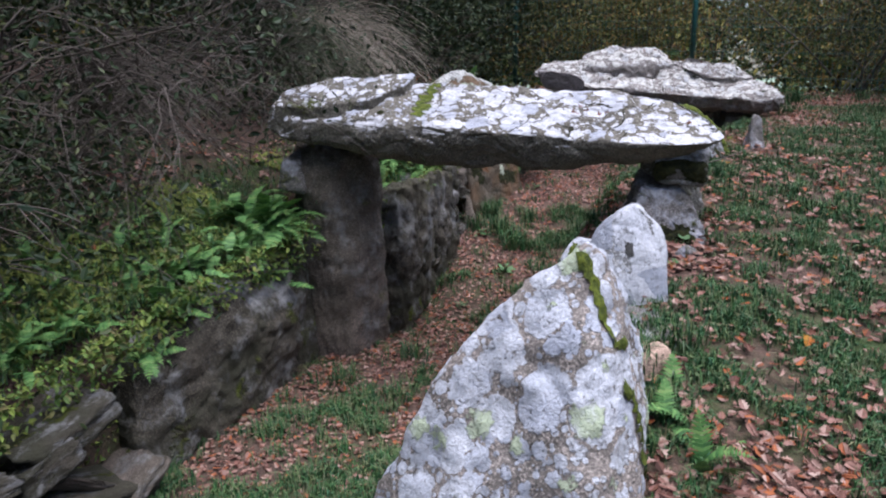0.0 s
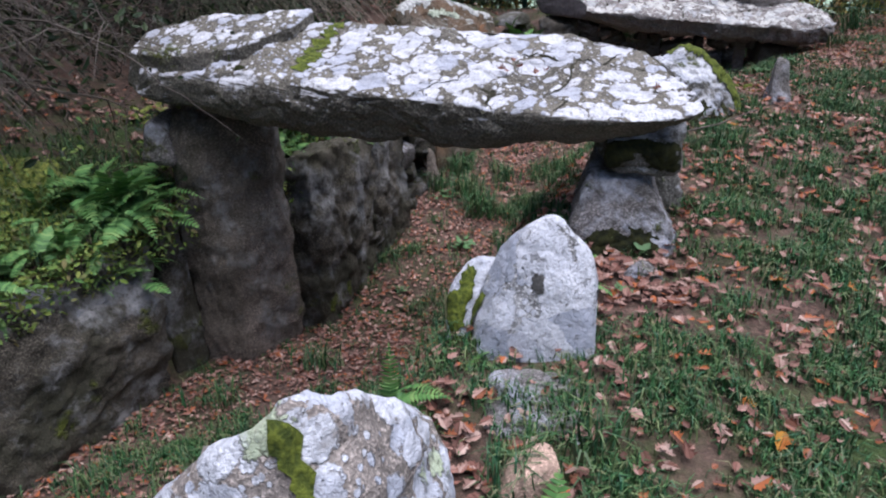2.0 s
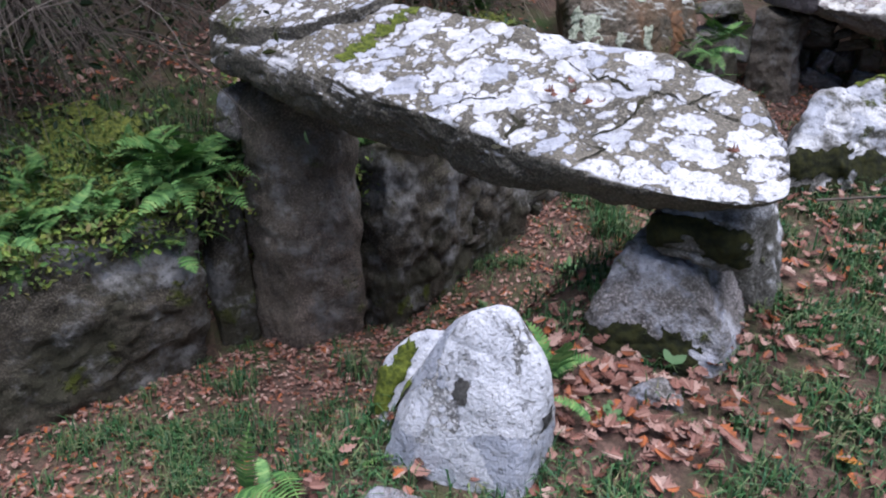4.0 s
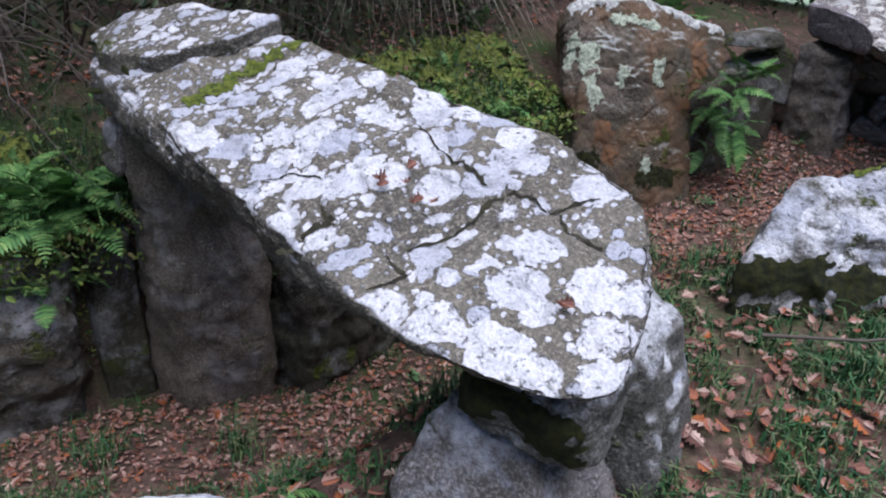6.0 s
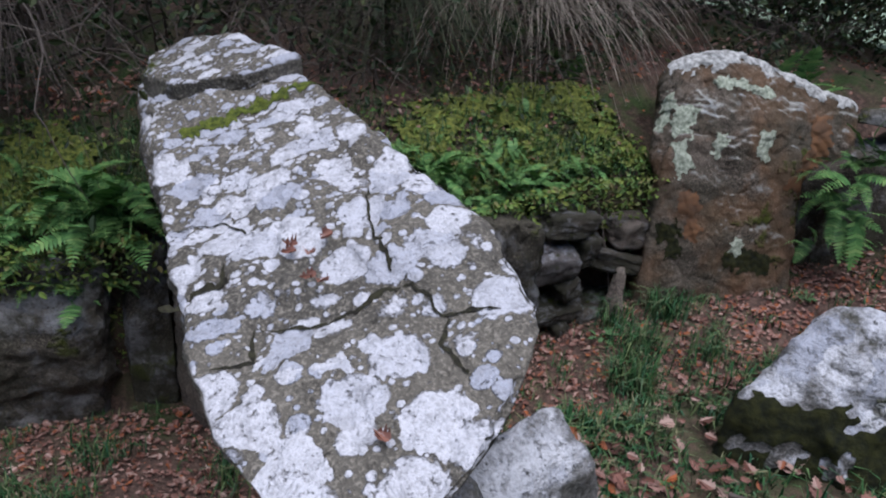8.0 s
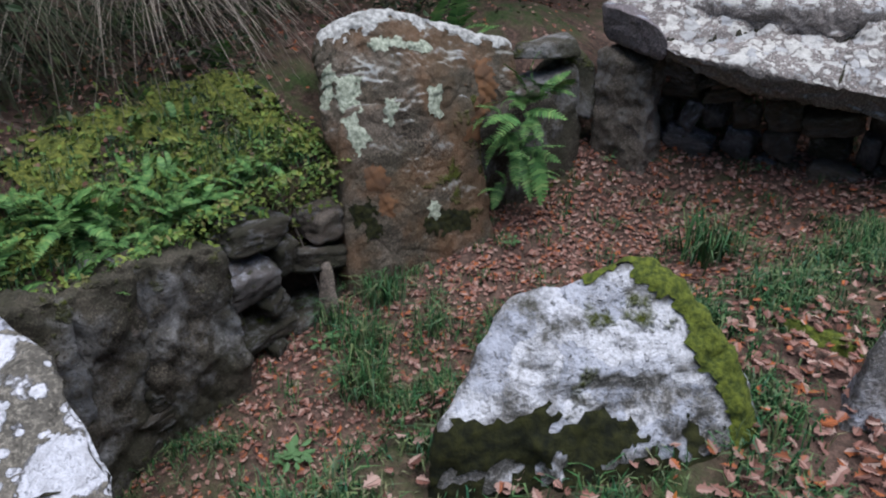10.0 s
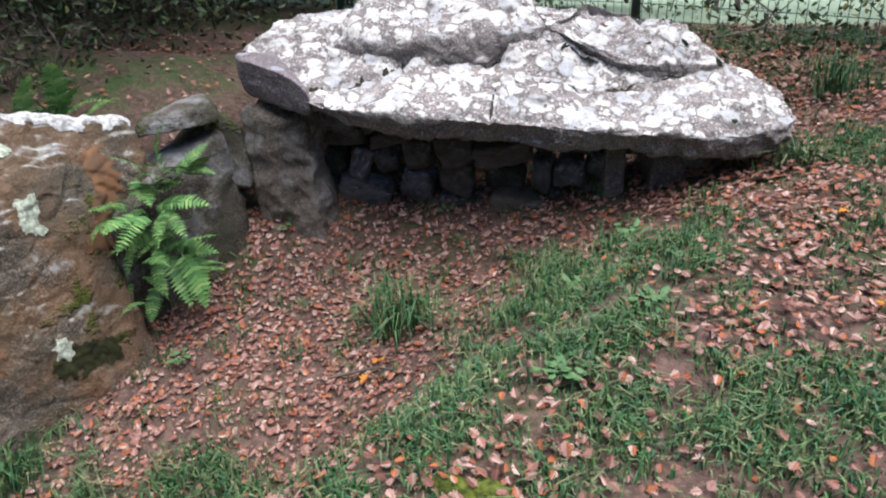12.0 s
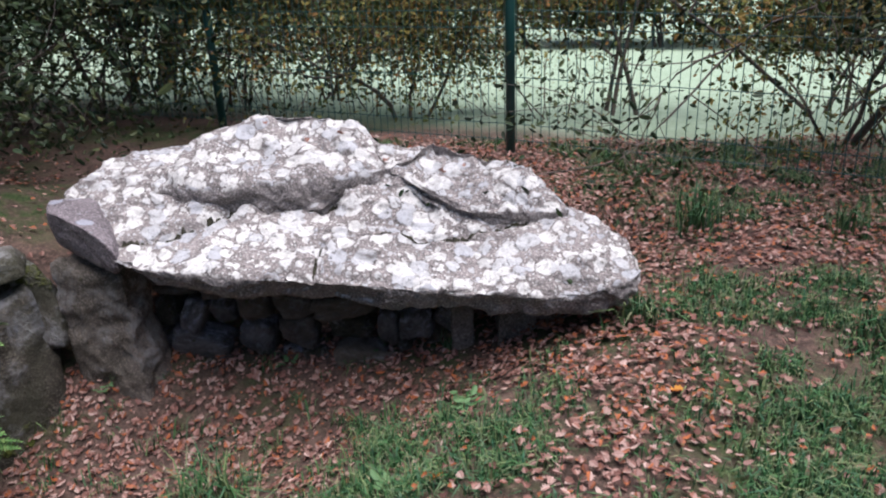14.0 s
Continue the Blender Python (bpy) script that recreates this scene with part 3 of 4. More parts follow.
rock("side_block", [(1.42, 4.18, 0.1), (1.66, 4.25, 0.2), (1.66, 4.60, 0.3), (1.38, 4.6, 0.2), (1.40, 4.2, 0.74), (1.55, 4.26, 0.66), (1.54, 4.5, 0.72), (1.40, 4.5, 0.80)], BOULD, "dark block with white lichen beside the slab's end", "rock", 28, 5, 4, 0.035)
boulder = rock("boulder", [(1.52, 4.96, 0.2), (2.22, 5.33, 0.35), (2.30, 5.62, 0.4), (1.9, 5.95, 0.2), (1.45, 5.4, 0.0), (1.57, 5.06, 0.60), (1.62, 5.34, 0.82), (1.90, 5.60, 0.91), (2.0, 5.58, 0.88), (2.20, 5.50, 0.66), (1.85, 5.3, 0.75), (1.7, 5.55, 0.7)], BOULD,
               "rounded boulder, white on top, moss and painted shade below", "boulder", 6, 6, 10, 0.026)
moss_on(boulder, "moss_cushion", [(1.98, 5.55, 0.92), (2.08, 5.50, 0.80), (2.20, 5.45, 0.68), (2.24, 5.42, 0.55)], 0.075, 0.012, "thick green moss on the shoulder", 6)
# lower face: moss, and the face's own shade painted as dark patches
moss_on(boulder, "moss_shade_patch", [(1.50, 4.98, 0.34), (1.72, 5.04, 0.38), (1.94, 5.16, 0.42), (2.24, 5.34, 0.46)], 0.17, 0.005, "dark moss and painted shade on the lower face", 7, MOSS_SHADE)
moss_on(boulder, "moss_shade_patch", [(1.60, 5.04, 0.54), (1.74, 5.10, 0.57), (1.90, 5.22, 0.58)], 0.09, 0.005, "dark moss and painted shade on the lower face", 43, MOSS_SHADE)
moss_on(boulder, "moss_cushion", [(1.75, 5.50, 0.88), (1.88, 5.60, 0.92)], 0.03, 0.010, "fringe of moss along the crest", 8)
rock("small_rock", [(2.42, 5.56, 0.4), (2.58, 5.58, 0.4), (2.6, 5.75, 0.4), (2.42, 5.75, 0.4), (2.45, 5.64, 0.84), (2.54, 5.66, 0.80), (2.57, 5.7, 0.68)], PILL, "small pale pointed rock in the moss", "rock", 32, 4, 8, 0.014)
rock("moss_mound", [(2.1, 5.78, 0.4), (2.55, 5.75, 0.45), (2.6, 6.1, 0.45), (2.15, 6.2, 0.4), (2.25, 5.95, 0.62), (2.45, 5.9, 0.64)], MOSS, "low green moss mound on the ground", "moss", 33, 5, 4, 0.03)

# bank side
orth = rock("orthostat", [(0.07, 6.93, 1.00), (0.14, 7.10, 1.15), (0.25, 7.22, 1.20), (0.48, 7.52, 1.10), (0.80, 7.86, 0.98), (0.90, 7.78, 0.62), (0.16, 6.80, 0.56), (0.62, 7.20, 0.26), (0.44, 7.00, 0.85), (0.34, 6.82, 0.36),
                   (-0.12, 7.2, 0.95), (0.35, 7.9, 0.92), (0.05, 7.2, 0.3), (0.5, 7.8, 0.3), (0.80, 7.50, 0.40)], SPOT, "leaning rust-brown upright stone with pale green lichen rings", "standing stone", 7, 7, 11, 0.017, flake=0.010,
     more=[(0.28, 6.80, 0.75), (0.74, 7.44, 0.75), (0.40, 6.64, -0.25), (0.96, 7.30, -0.15), (0.6, 7.6, -0.2), (0.12, 6.9, -0.2), (0.2, 7.3, 0.75), (0.66, 6.98, 0.1)])
for k, (x, y, z, tall, w) in enumerate(((0.27, 6.93, 0.77, 0.05, 0.075), (0.34, 6.85, 0.62, 0.05, 0.07), (0.45, 7.02, 0.70, 0.035, 0.05), (0.60, 7.23, 0.73, 0.05, 0.055), (0.16, 6.89, 0.82, 0.09, 0.045), (0.68, 7.05, 0.21, 0.03, 0.04))):
    moss_on(orth, "lichen_ring", [(x, y, z + tall), (x, y, z - tall)], w, 0.004, "pale grey-green lichen ring", 60 + k, LICHEN)
moss_on(orth, "lichen_crust", [(0.10, 7.00, 1.08), (0.26, 7.22, 1.18), (0.50, 7.54, 1.10), (0.78, 7.84, 0.98)], 0.085, 0.004, "grey-white lichen crust along the crest", 66, CRUST)
moss_on(orth, "lichen_crust", [(0.32, 7.12, 1.00), (0.50, 7.32, 0.97)], 0.04, 0.004, "grey-green lichen crust below the crest", 67, LICHEN)
moss_on(orth, "rust_stain", [(0.77, 7.54, 0.82), (0.76, 7.52, 0.64), (0.72, 7.42, 0.52)], 0.10, 0.003, "orange-brown rust stain on the stone's side", 70, RUST)
moss_on(orth, "rust_stain", [(0.46, 6.86, 0.42), (0.52, 6.86, 0.26)], 0.06, 0.003, "orange-brown rust stain low on the face", 71, RUST)
moss_on(orth, "moss_shade_patch", [(0.40, 6.78, 0.26), (0.44, 6.80, 0.16)], 0.07, 0.005, "dark moss at the stone's foot", 68, MOSS_SHADE)
moss_on(orth, "moss_shade_patch", [(0.72, 7.02, 0.14), (0.82, 7.16, 0.12)], 0.08, 0.005, "dark moss at the stone's foot", 69, MOSS_SHADE)
rock("wedge_stone", [(0.28, 6.50, -0.35), (0.46, 6.52, -0.35), (0.30, 6.68, -0.3), (0.30, 6.54, 0.05), (0.36, 6.58, 0.0), (0.30, 6.64, 0.05)], COL, "brownish pointed wedge at the stone's foot", "wedge stone", 34, 4, 9, 0.01)
rock("column_stone", [(-0.80, 4.66, -0.9), (-0.52, 4.66, -0.9), (-0.32, 4.95, -0.9), (-0.5, 5.2, -0.9), (-0.95, 4.98, -0.9), (-0.84, 4.62, 0.58), (-0.70, 4.56, 0.64), (-0.36, 4.74, 0.66), (-0.35, 4.9, 0.72), (-0.9, 4.9, 0.74), (-0.6, 4.56, 0.1)], COL,
     "tall brown column stone under the capstone", "support stone", 8, 6, 12, 0.034)
rock("packing_stone", [(-0.98, 4.60, 0.40), (-0.80, 4.56, 0.38), (-0.8, 4.8, 0.4), (-1.0, 4.8, 0.4), (-0.95, 4.62, 0.60), (-0.82, 4.62, 0.58), (-0.85, 4.75, 0.66)], PILL, "pale stone packed beside the column", "stone", 35, 4, 8, 0.012)
rock("wall_slab", [(-1.34, 3.00, -0.9), (-0.82, 4.32, -0.9), (-1.1, 4.5, -0.9), (-1.6, 3.2, -0.9), (-1.34, 3.05, -0.12), (-0.86, 4.38, 0.08), (-1.15, 4.5, 0.1), (-1.6, 3.2, -0.06), (-1.04, 3.7, -0.45), (-0.78, 4.25, -0.25)], WALL,
     "dark damp wall slab below the turf ledge", "wall stone", 9, 6, 12, 0.040)
rock("wall_slab", [(-0.86, 4.42, -0.9), (-0.74, 4.62, -0.9), (-1.0, 4.7, -0.9), (-1.05, 4.45, -0.9), (-0.88, 4.42, 0.12), (-0.82, 4.6, 0.15), (-1.0, 4.7, 0.15), (-1.05, 4.45, 0.1)], WALL, "narrow dark wall slab in a joint", "wall stone", 10, 5, 12, 0.03)
for i in range(3):
    y = 5.02 + i * 0.33
    x = left_edge(y) + 0.10
    dep = random.uniform(-0.05, 0.06)
    rock("wall_slab", [(x + dx + dep + 0.38 * dy + random.uniform(-0.07, 0.07), y + dy, z + random.uniform(-0.10, 0.06)) for dx in (0, -0.3) for dy in (-0.03, 0.2, 0.44) for z in (-0.95, -0.3, 0.36 + 0.02 * i)],
         WALL, "dark damp upright slab of the passage wall", "wall stone", 40 + i, 6, 7, 0.05)
rock("wall_rock", [(0.78, 7.36, -0.2), (1.28, 7.98, -0.1), (1.1, 8.3, -0.1), (0.6, 7.8, -0.1), (0.76, 7.50, 0.58), (1.16, 8.04, 0.84), (1.0, 8.3, 0.86), (0.6, 7.8, 0.7)], WALL, "dark mossy rock of the passage wall", "wall stone", 11, 5, 10, 0.035)
rock("slab_fragment", [(0.80, 7.80, 0.84), (1.16, 7.98, 0.86), (1.05, 8.2, 0.9), (0.75, 8.0, 0.9), (0.82, 7.82, 0.93), (1.12, 8.0, 0.95), (1.0, 8.16, 0.97)], WALL, "thin dark slab fragment on the bank", "rock", 12, 4, 9, 0.012)
rock("packing_stone", [(0.96, 8.0, 0.5), (1.24, 8.0, 0.5), (1.26, 8.2, 0.5), (1.06, 8.25, 0.5), (1.04, 8.05, 0.90), (1.22, 8.06, 0.84), (1.02, 8.2, 0.92)], WALL, "dark mossy stone packed beside the column", "stone", 36, 4, 8, 0.014)
rock("column_stone", [(1.22, 8.02, -0.2), (1.58, 7.98, -0.1), (1.66, 8.2, 0.0), (1.3, 8.5, 0.0), (1.2, 8.04, 0.93), (1.56, 7.98, 0.90), (1.62, 8.2, 0.92), (1.3, 8.45, 0.95)], COL, "dark upright stone under the far capstone", "support stone", 30, 6, 7, 0.042)
rock("support_stone", [(3.14, 7.90, 0.36), (3.56, 7.96, 0.40), (3.58, 8.3, 0.4), (3.16, 8.3, 0.4), (3.17, 7.92, 0.66), (3.54, 7.98, 0.66), (3.56, 8.3, 0.74), (3.18, 8.3, 0.74)], COL, "low squared brown block under the far capstone", "support stone", 31, 5, 16, 0.010)
rock("prop_stone", [(2.95, 7.98, 0.25), (3.06, 7.98, 0.25), (3.06, 8.2, 0.25), (2.95, 8.2, 0.25), (2.97, 7.98, 0.72), (3.07, 7.98, 0.72), (3.07, 8.2, 0.76), (2.97, 8.2, 0.76)], COL, "thin upright prop stone under the far capstone", "support stone", 37, 4, 12, 0.012)
rock("earth_rock", [(3.0, 7.72, 0.2), (3.5, 7.74, 0.25), (3.5, 8.1, 0.3), (3.0, 8.1, 0.3), (3.1, 7.84, 0.43), (3.45, 7.86, 0.45), (3.4, 8.05, 0.46)], COL, "flat rock at the foot of the low block", "rock", 38, 4, 6, 0.02)
for k, (x, y, z, s) in enumerate(((2.43, 7.80, 0.08, 0.13), (2.05, 8.02, 0.16, 0.09), (2.15, 6.95, 0.02, 0.17), (1.45, 6.45, -0.22, 0.15), (1.05, 6.2, -0.45, 0.10))):
    rock("small_rock", [(x + s * a, y + s * b, z + s * c) for a, b, c in ((-1, -0.8, -0.5), (0.9, -0.8, -0.5), (1, 0.8, -0.4), (-0.8, 0.9, -0.4), (-0.5, -0.4, 0.45), (0.6, -0.3, 0.35), (0.3, 0.4, 0.4))], COL, "small brownish rock lying in the leaves", "rock", 50 + k, 4, 8, 0.012, group="small rocks in the passage")


# ---- dry-stone walling: each stone a part of its wall ----
def stone_set(mat, n, seed):
    """A few stone meshes, one metre long, half as deep and high, to be scaled."""
    rnd = random.Random(seed)
    out = []
    for i in range(n):
        c = [(sx * rnd.uniform(0.30, 0.5), sy * rnd.uniform(0.34, 0.5), sz * rnd.uniform(0.22, 0.5)) for sx in (-1, 1) for sy in (-1, 1) for sz in (-1, 1)]
        bm, org = rock_mesh("stone", c, mat, seed + i, 4, 7, 0.06)
        bm.transform(Matrix.Translation(org))
        out.append(mesh_of("stone", bm, mat))
    return out


DARKS, BROWNS, PALES = stone_set(WALL, 4, 71), stone_set(COL, 4, 75), stone_set(PILL, 3, 79)


def dry_wall(name, label, a, b, low, high, length, course, depth, tilt, seed, pale=0.12, brown=0.25):
    """Courses of stones from plan point a to b; low and high: heights at both ends."""
    rnd = random.Random(seed)
    wall = new(name)
    a, b = Vector(a), Vector(b)
    wall.location = (a.x, a.y, low[0])
    tagged(wall, label, "dry-stone wall", kind="structure")
    run = (b - a).length
    ang = math.atan2(b.y - a.y, b.x - a.x)
    z = 0.0
    while z < 1.0:
        s = -rnd.uniform(0, length * 0.6)
        hgt = course * rnd.uniform(0.6, 1.5)
        span = max(high[0] - low[0], high[1] - low[1])
        while s < run:
            ln = length * rnd.uniform(0.35, 1.9)
            f = (s + ln / 2) / run
            if 0 <= f <= 1.02:
                base = low[0] + (low[1] - low[0]) * f
                top = high[0] + (high[1] - high[0]) * f
                zz = base + z * span + hgt / 2 + tilt * (s - run / 2)
                if zz + hgt * 0.3 < top + 0.02:
                    p = a + (b - a) * f
                    me = rnd.choice(PALES if rnd.random() < pale else (BROWNS if rnd.random() < brown else DARKS))
                    ob = new("stone", me)
                    ob.parent = wall
                    ob.location = (p.x - a.x + rnd.uniform(-0.035, 0.035), p.y - a.y + rnd.uniform(-0.045, 0.045), zz - low[0])
                    ob.rotation_euler = (rnd.uniform(-0.4, 0.4), -math.atan(tilt) + rnd.uniform(-0.38, 0.38), ang + rnd.uniform(-0.12, 0.12) + (math.pi if rnd.random() < 0.5 else 0))
                    ob.scale = (ln * rnd.uniform(0.9, 1.15), depth * rnd.uniform(0.8, 1.2), hgt * rnd.uniform(1.0, 1.35))
            s += ln
        z += hgt / span
    return wall


dry_wall("wall_west", "dark tilted slabs laid as a dry-stone wall below the turf", (-1.80, 1.9), (-1.36, 3.0), (-0.80, -0.85), (-0.22, -0.14), 0.46, 0.10, 0.34, 0.30, 5, 0.0)
dry_wall("wall_passage", "dark damp dry-stone walling below the turf ledge", (-0.10, 5.70), (0.22, 6.74), (-0.75, -0.50), (0.24, 0.36), 0.28, 0.13, 0.28, 0.05, 6, 0.06, 0.15)
dry_wall("wall_end", "low wall of small mixed stones under the far capstone", (1.60, 8.30), (3.05, 8.12), (0.12, 0.22), (0.92, 0.80), 0.17, 0.11, 0.24, 0.06, 7, 0.5, 0.8)


# ---- leaves, grass and ferns ----
class Sheet:
    """Collects many small faces for one joined mesh."""

    def __init__(self):
        self.v, self.f = [], []

    def add(self, pts, faces):
        n = len(self.v)
        self.v += [tuple(p) for p in pts]
        self.f += [tuple(i + n for i in f) for f in faces]

    def mesh(self, name, mat, smooth=False):
        return pydata(name, self.v, self.f, mat, smooth)


OAK = [(0.00, 0.02), (0.18, 0.08), (0.30, 0.24), (0.42, 0.16), (0.52, 0.36), (0.64, 0.24), (0.74, 0.36), (0.84, 0.20), (0.93, 0.17), (1.0, 0.0)]


def oak_leaf(sheet, m, size, curl, rnd):
    """A lobed leaf folded along its rib, edges curled."""
    pts, k = [], len(OAK)
    for side in (1, -1):
        for u, w in OAK:
            w *= rnd.uniform(0.85, 1.2)
            pts.append(m @ Vector(((u - 0.5) * size, side * w * size, (curl * (w * 2.2) ** 2 + curl * 0.6 * (u - 0.5) ** 2 * 2 + rnd.uniform(-0.03, 0.03)) * size)))
    sheet.add(pts, [tuple(range(k)), tuple(reversed(range(k, 2 * k)))])


def normal_at(x, y, e=0.04):
    return Vector((height(x - e, y) - height(x + e, y), height(x, y - e) - height(x, y + e), 2 * e)).normalized()


def lay(x, y, lift, rnd, tip=0.35):
    n = normal_at(x, y)
    n = (n + Vector((rnd.gauss(0, tip), rnd.gauss(0, tip), 0))).normalized()
    q = n.to_track_quat("Z", "Y").to_matrix().to_4x4()
    return Matrix.Translation((x, y, height(x, y) + lift)) @ q @ Matrix.Rotation(rnd.uniform(0, 6.28), 4, "Z")


def patch(x, y, s=0.8, o=0.0):
    return noise.fractal(Vector((x * s + o, y * s - o, o)), 1.0, 2.0, 3)


def inside(x, y):
    """1 on the passage floor, 0 outside it."""
    yy = min(max(y, 1.2), 8.45)
    return 1.0 if left_edge(yy) - 0.05 < x < right_edge(yy) - 0.5 and y < 8.4 else 0.0


def green_here(x, y):
    """How grassy a spot is."""
    g = 0.5 + patch(x, y, 1.3, 3.0) * 0.8
    if inside(x, y):
        g -= 0.16 + 0.22 * smooth_step(y, 6.9, 7.6) + 0.10 * smooth_step(y, 4.6, 5.0) * smooth_step(-y, -6.0, -5.6) - 0.2 * smooth_step(-y, -4.4, -3.2)
    elif x > right_edge(min(max(y, 1), 8.4)) - 0.5:
        g += 0.16 + 0.24 * smooth_step(x - right_edge(min(max(y, 1), 8.4)), 0.3, 0.9) * smooth_step(-y, -6.5, -5.0) + 0.14 * smooth_step(x - right_edge(min(max(y, 1), 8.4)), 0.4, 1.3) - 0.25 * smooth_step(y, 7.0, 8.5)
    else:
        g -= 0.1
    g -= 0.30 * math.exp(-((x - 4.0) ** 2 + (y - 8.0) ** 2) / 0.5) + 0.36 * math.exp(-((x - 2.0) ** 2 + (y - 4.85) ** 2) / 0.35) + 0.14 * math.exp(-((x - 1.75) ** 2 + (y - 3.9) ** 2) / 0.2)
    g += 0.16 * math.exp(-((x - 3.3) ** 2 + (y - 6.3) ** 2) / 0.8) + 0.16 * math.exp(-((x - 2.7) ** 2 + (y - 6.6) ** 2) / 0.6) + 0.15 * math.exp(-((x - 0.5) ** 2 + (y - 6.1) ** 2) / 0.4)
    return g


rnd = random.Random(4)
litter, count = Sheet(), 0
while count < 52000:
    y = rnd.uniform(0.6, 10.4)
    yy = min(max(y, 1.2), 8.45)
    le, re = left_edge(yy), right_edge(yy)
    x = rnd.uniform(le - 1.6, re + 3.0)
    g = green_here(x, y)
    keep = min(1.0, max(0.14, (1.30 if inside(x, y) or y > 5.6 else 1.22) - 1.5 * g)) * (0.06 + 0.14 * smooth_step(le - x, 0.6, 1.2) if x < le else 1.0)
    if rnd.random() > keep or le - 0.30 < x < le + 0.02 and rnd.random() < 0.8:
        continue
    size = (rnd.uniform(0.010, 0.030) if rnd.random() < 0.55 else rnd.uniform(0.026, 0.048)) if inside(x, y) else rnd.uniform(0.024, 0.064 - 0.022 * smooth_step(y, 4.5, 6.0))
    oak_leaf(litter, lay(x, y, rnd.uniform(0.004, 0.020 if inside(x, y) else 0.045), rnd, 0.22), size, rnd.uniform(-0.2, 0.6), rnd)
    count += 1
tagged(new("fallen_leaves", litter.mesh("fallen_leaves", LITTER)), "brown and russet fallen oak leaves strewn over the ground", "fallen leaves", kind="stuff")


def blade(sheet, p, ang, length, width, lean):
    d = Vector((math.cos(ang), math.sin(ang), 0))
    s = Vector((-d.y, d.x, 0)) * width
    a, b, c = p, p + d * lean * 0.35 * length + Vector((0, 0, 0.62 * length)), p + d * lean * length + Vector((0, 0, length * (0.95 - 0.45 * lean)))
    sheet.add([a - s, a + s, b + s * 0.7, b - s * 0.7, c], [(0, 1, 2, 3), (3, 2, 4)])


def tuft(sheet, x, y, n, length, rnd, spread=0.03, fat=1.0):
    zz = height(x, y)
    for _ in range(n):
        p = Vector((x + rnd.gauss(0, spread), y + rnd.gauss(0, spread), zz - 0.01))
        blade(sheet, p, rnd.uniform(0, 6.28), length * rnd.uniform(0.5, 1.2), fat * rnd.uniform(0.0016, 0.0036), rnd.uniform(0.1, 1.1))


grass, count = Sheet(), 0
while count < 18000:
    y = rnd.uniform(0.8, 10.2)
    yy = min(max(y, 1.2), 8.45)
    le, re = left_edge(yy), right_edge(yy)
    x = rnd.uniform(le, re + 2.9)
    g = green_here(x, y)
    if rnd.random() > max(0.05, (g - 0.36) * 2.6):
        continue
    clump = patch(x, y, 5.0, 9.0)
    if rnd.random() > 0.45 + 1.6 * clump:
        continue
    tuft(grass, x, y, rnd.randint(9, 18), rnd.uniform(0.035, 0.080) * (1.5 if inside(x, y) else 1.0 + max(0.0, clump)), rnd, rnd.uniform(0.015, 0.045), 1.25)
    count += 1
tagged(new("grass", grass.mesh("grass", GRASS)), "short damp green grass in patches among the leaves", "grass", kind="stuff")

for x, y, n, ln in ((2.04, 7.37, 110, 0.24), (0.74, 6.23, 120, 0.20), (0.62, 6.42, 110, 0.18), (0.55, 6.72, 100, 0.17), (0.38, 6.52, 70, 0.16), (0.9, 6.6, 60, 0.14), (0.85, 2.80, 70, 0.13), (1.05, 2.95, 60, 0.14), (-0.2, 3.9, 40, 0.12),
                    (4.25, 8.6, 80, 0.24), (4.9, 8.4, 60, 0.16), (4.6, 7.5, 70, 0.14), (3.75, 7.75, 70, 0.14), (2.0, 4.9, 60, 0.13), (-0.15, 4.55, 50, 0.13), (-0.55, 4.15, 50, 0.13), (0.1, 3.6, 50, 0.12)):
    sh = Sheet()
    tuft(sh, x, y, int(n * 1.6), ln * 1.25, rnd, 0.03 + 0.15 * ln, 1.5)
    tagged(new("grass_tuft", sh.mesh("grass_tuft", GRASS)), "dense tuft of long green grass among fallen leaves", "grass tuft", "grass tufts", "stuff")


def frond_mesh(length, pairs, wide, arch, seed, mat):
    """A fern frond along +x: an arched rib with paired leaflets, longest in the lower middle."""
    r = random.Random(seed)
    sh = Sheet()

    def rib(t):
        return Vector((length * t * (1 - 0.12 * arch * t), 0.02 * length * math.sin(3 * t + seed), length * arch * (0.75 * t - 0.95 * t * t)))

    for i in range(8):
        a, b = rib(i / 8), rib((i + 1) / 8)
        w = 0.006 * length + 0.001
        sh.add([a + Vector((0, -w, 0)), a + Vector((0, w, 0)), b + Vector((0, w, 0)), b + Vector((0, -w, 0))], [(0, 1, 2, 3)])
    for i in range(pairs):
        t = 0.14 + 0.85 * i / pairs
        ln = wide * length * (math.sin(math.pi * min(1, t * 0.92 + 0.12)) ** 0.7 + 0.03) * r.uniform(0.9, 1.1)
        w = 0.36 * length / pairs
        p = rib(t)
        for s in (1, -1):
            tipv = p + Vector((0.28 * ln, s * ln, -0.16 * ln * r.uniform(0.2, 1.6)))
            mid = p + (tipv - p) * 0.55
            sh.add([p + Vector((-w, 0, 0)), p + Vector((w, 0, 0)), mid + Vector((w * 1.05, 0, 0.05 * ln)), tipv, mid + Vector((-w * 0.9, 0, 0.05 * ln))], [(0, 1, 2, 4), (4, 2, 3)])
    return sh.mesh("frond", mat)


FRONDS = [frond_mesh(1.0, p, w, a, i, FERN) for i, (p, w, a) in enumerate(((13, 0.20, 0.5), (15, 0.17, 0.9), (12, 0.22, 0.25), (16, 0.15, 0.7)))]


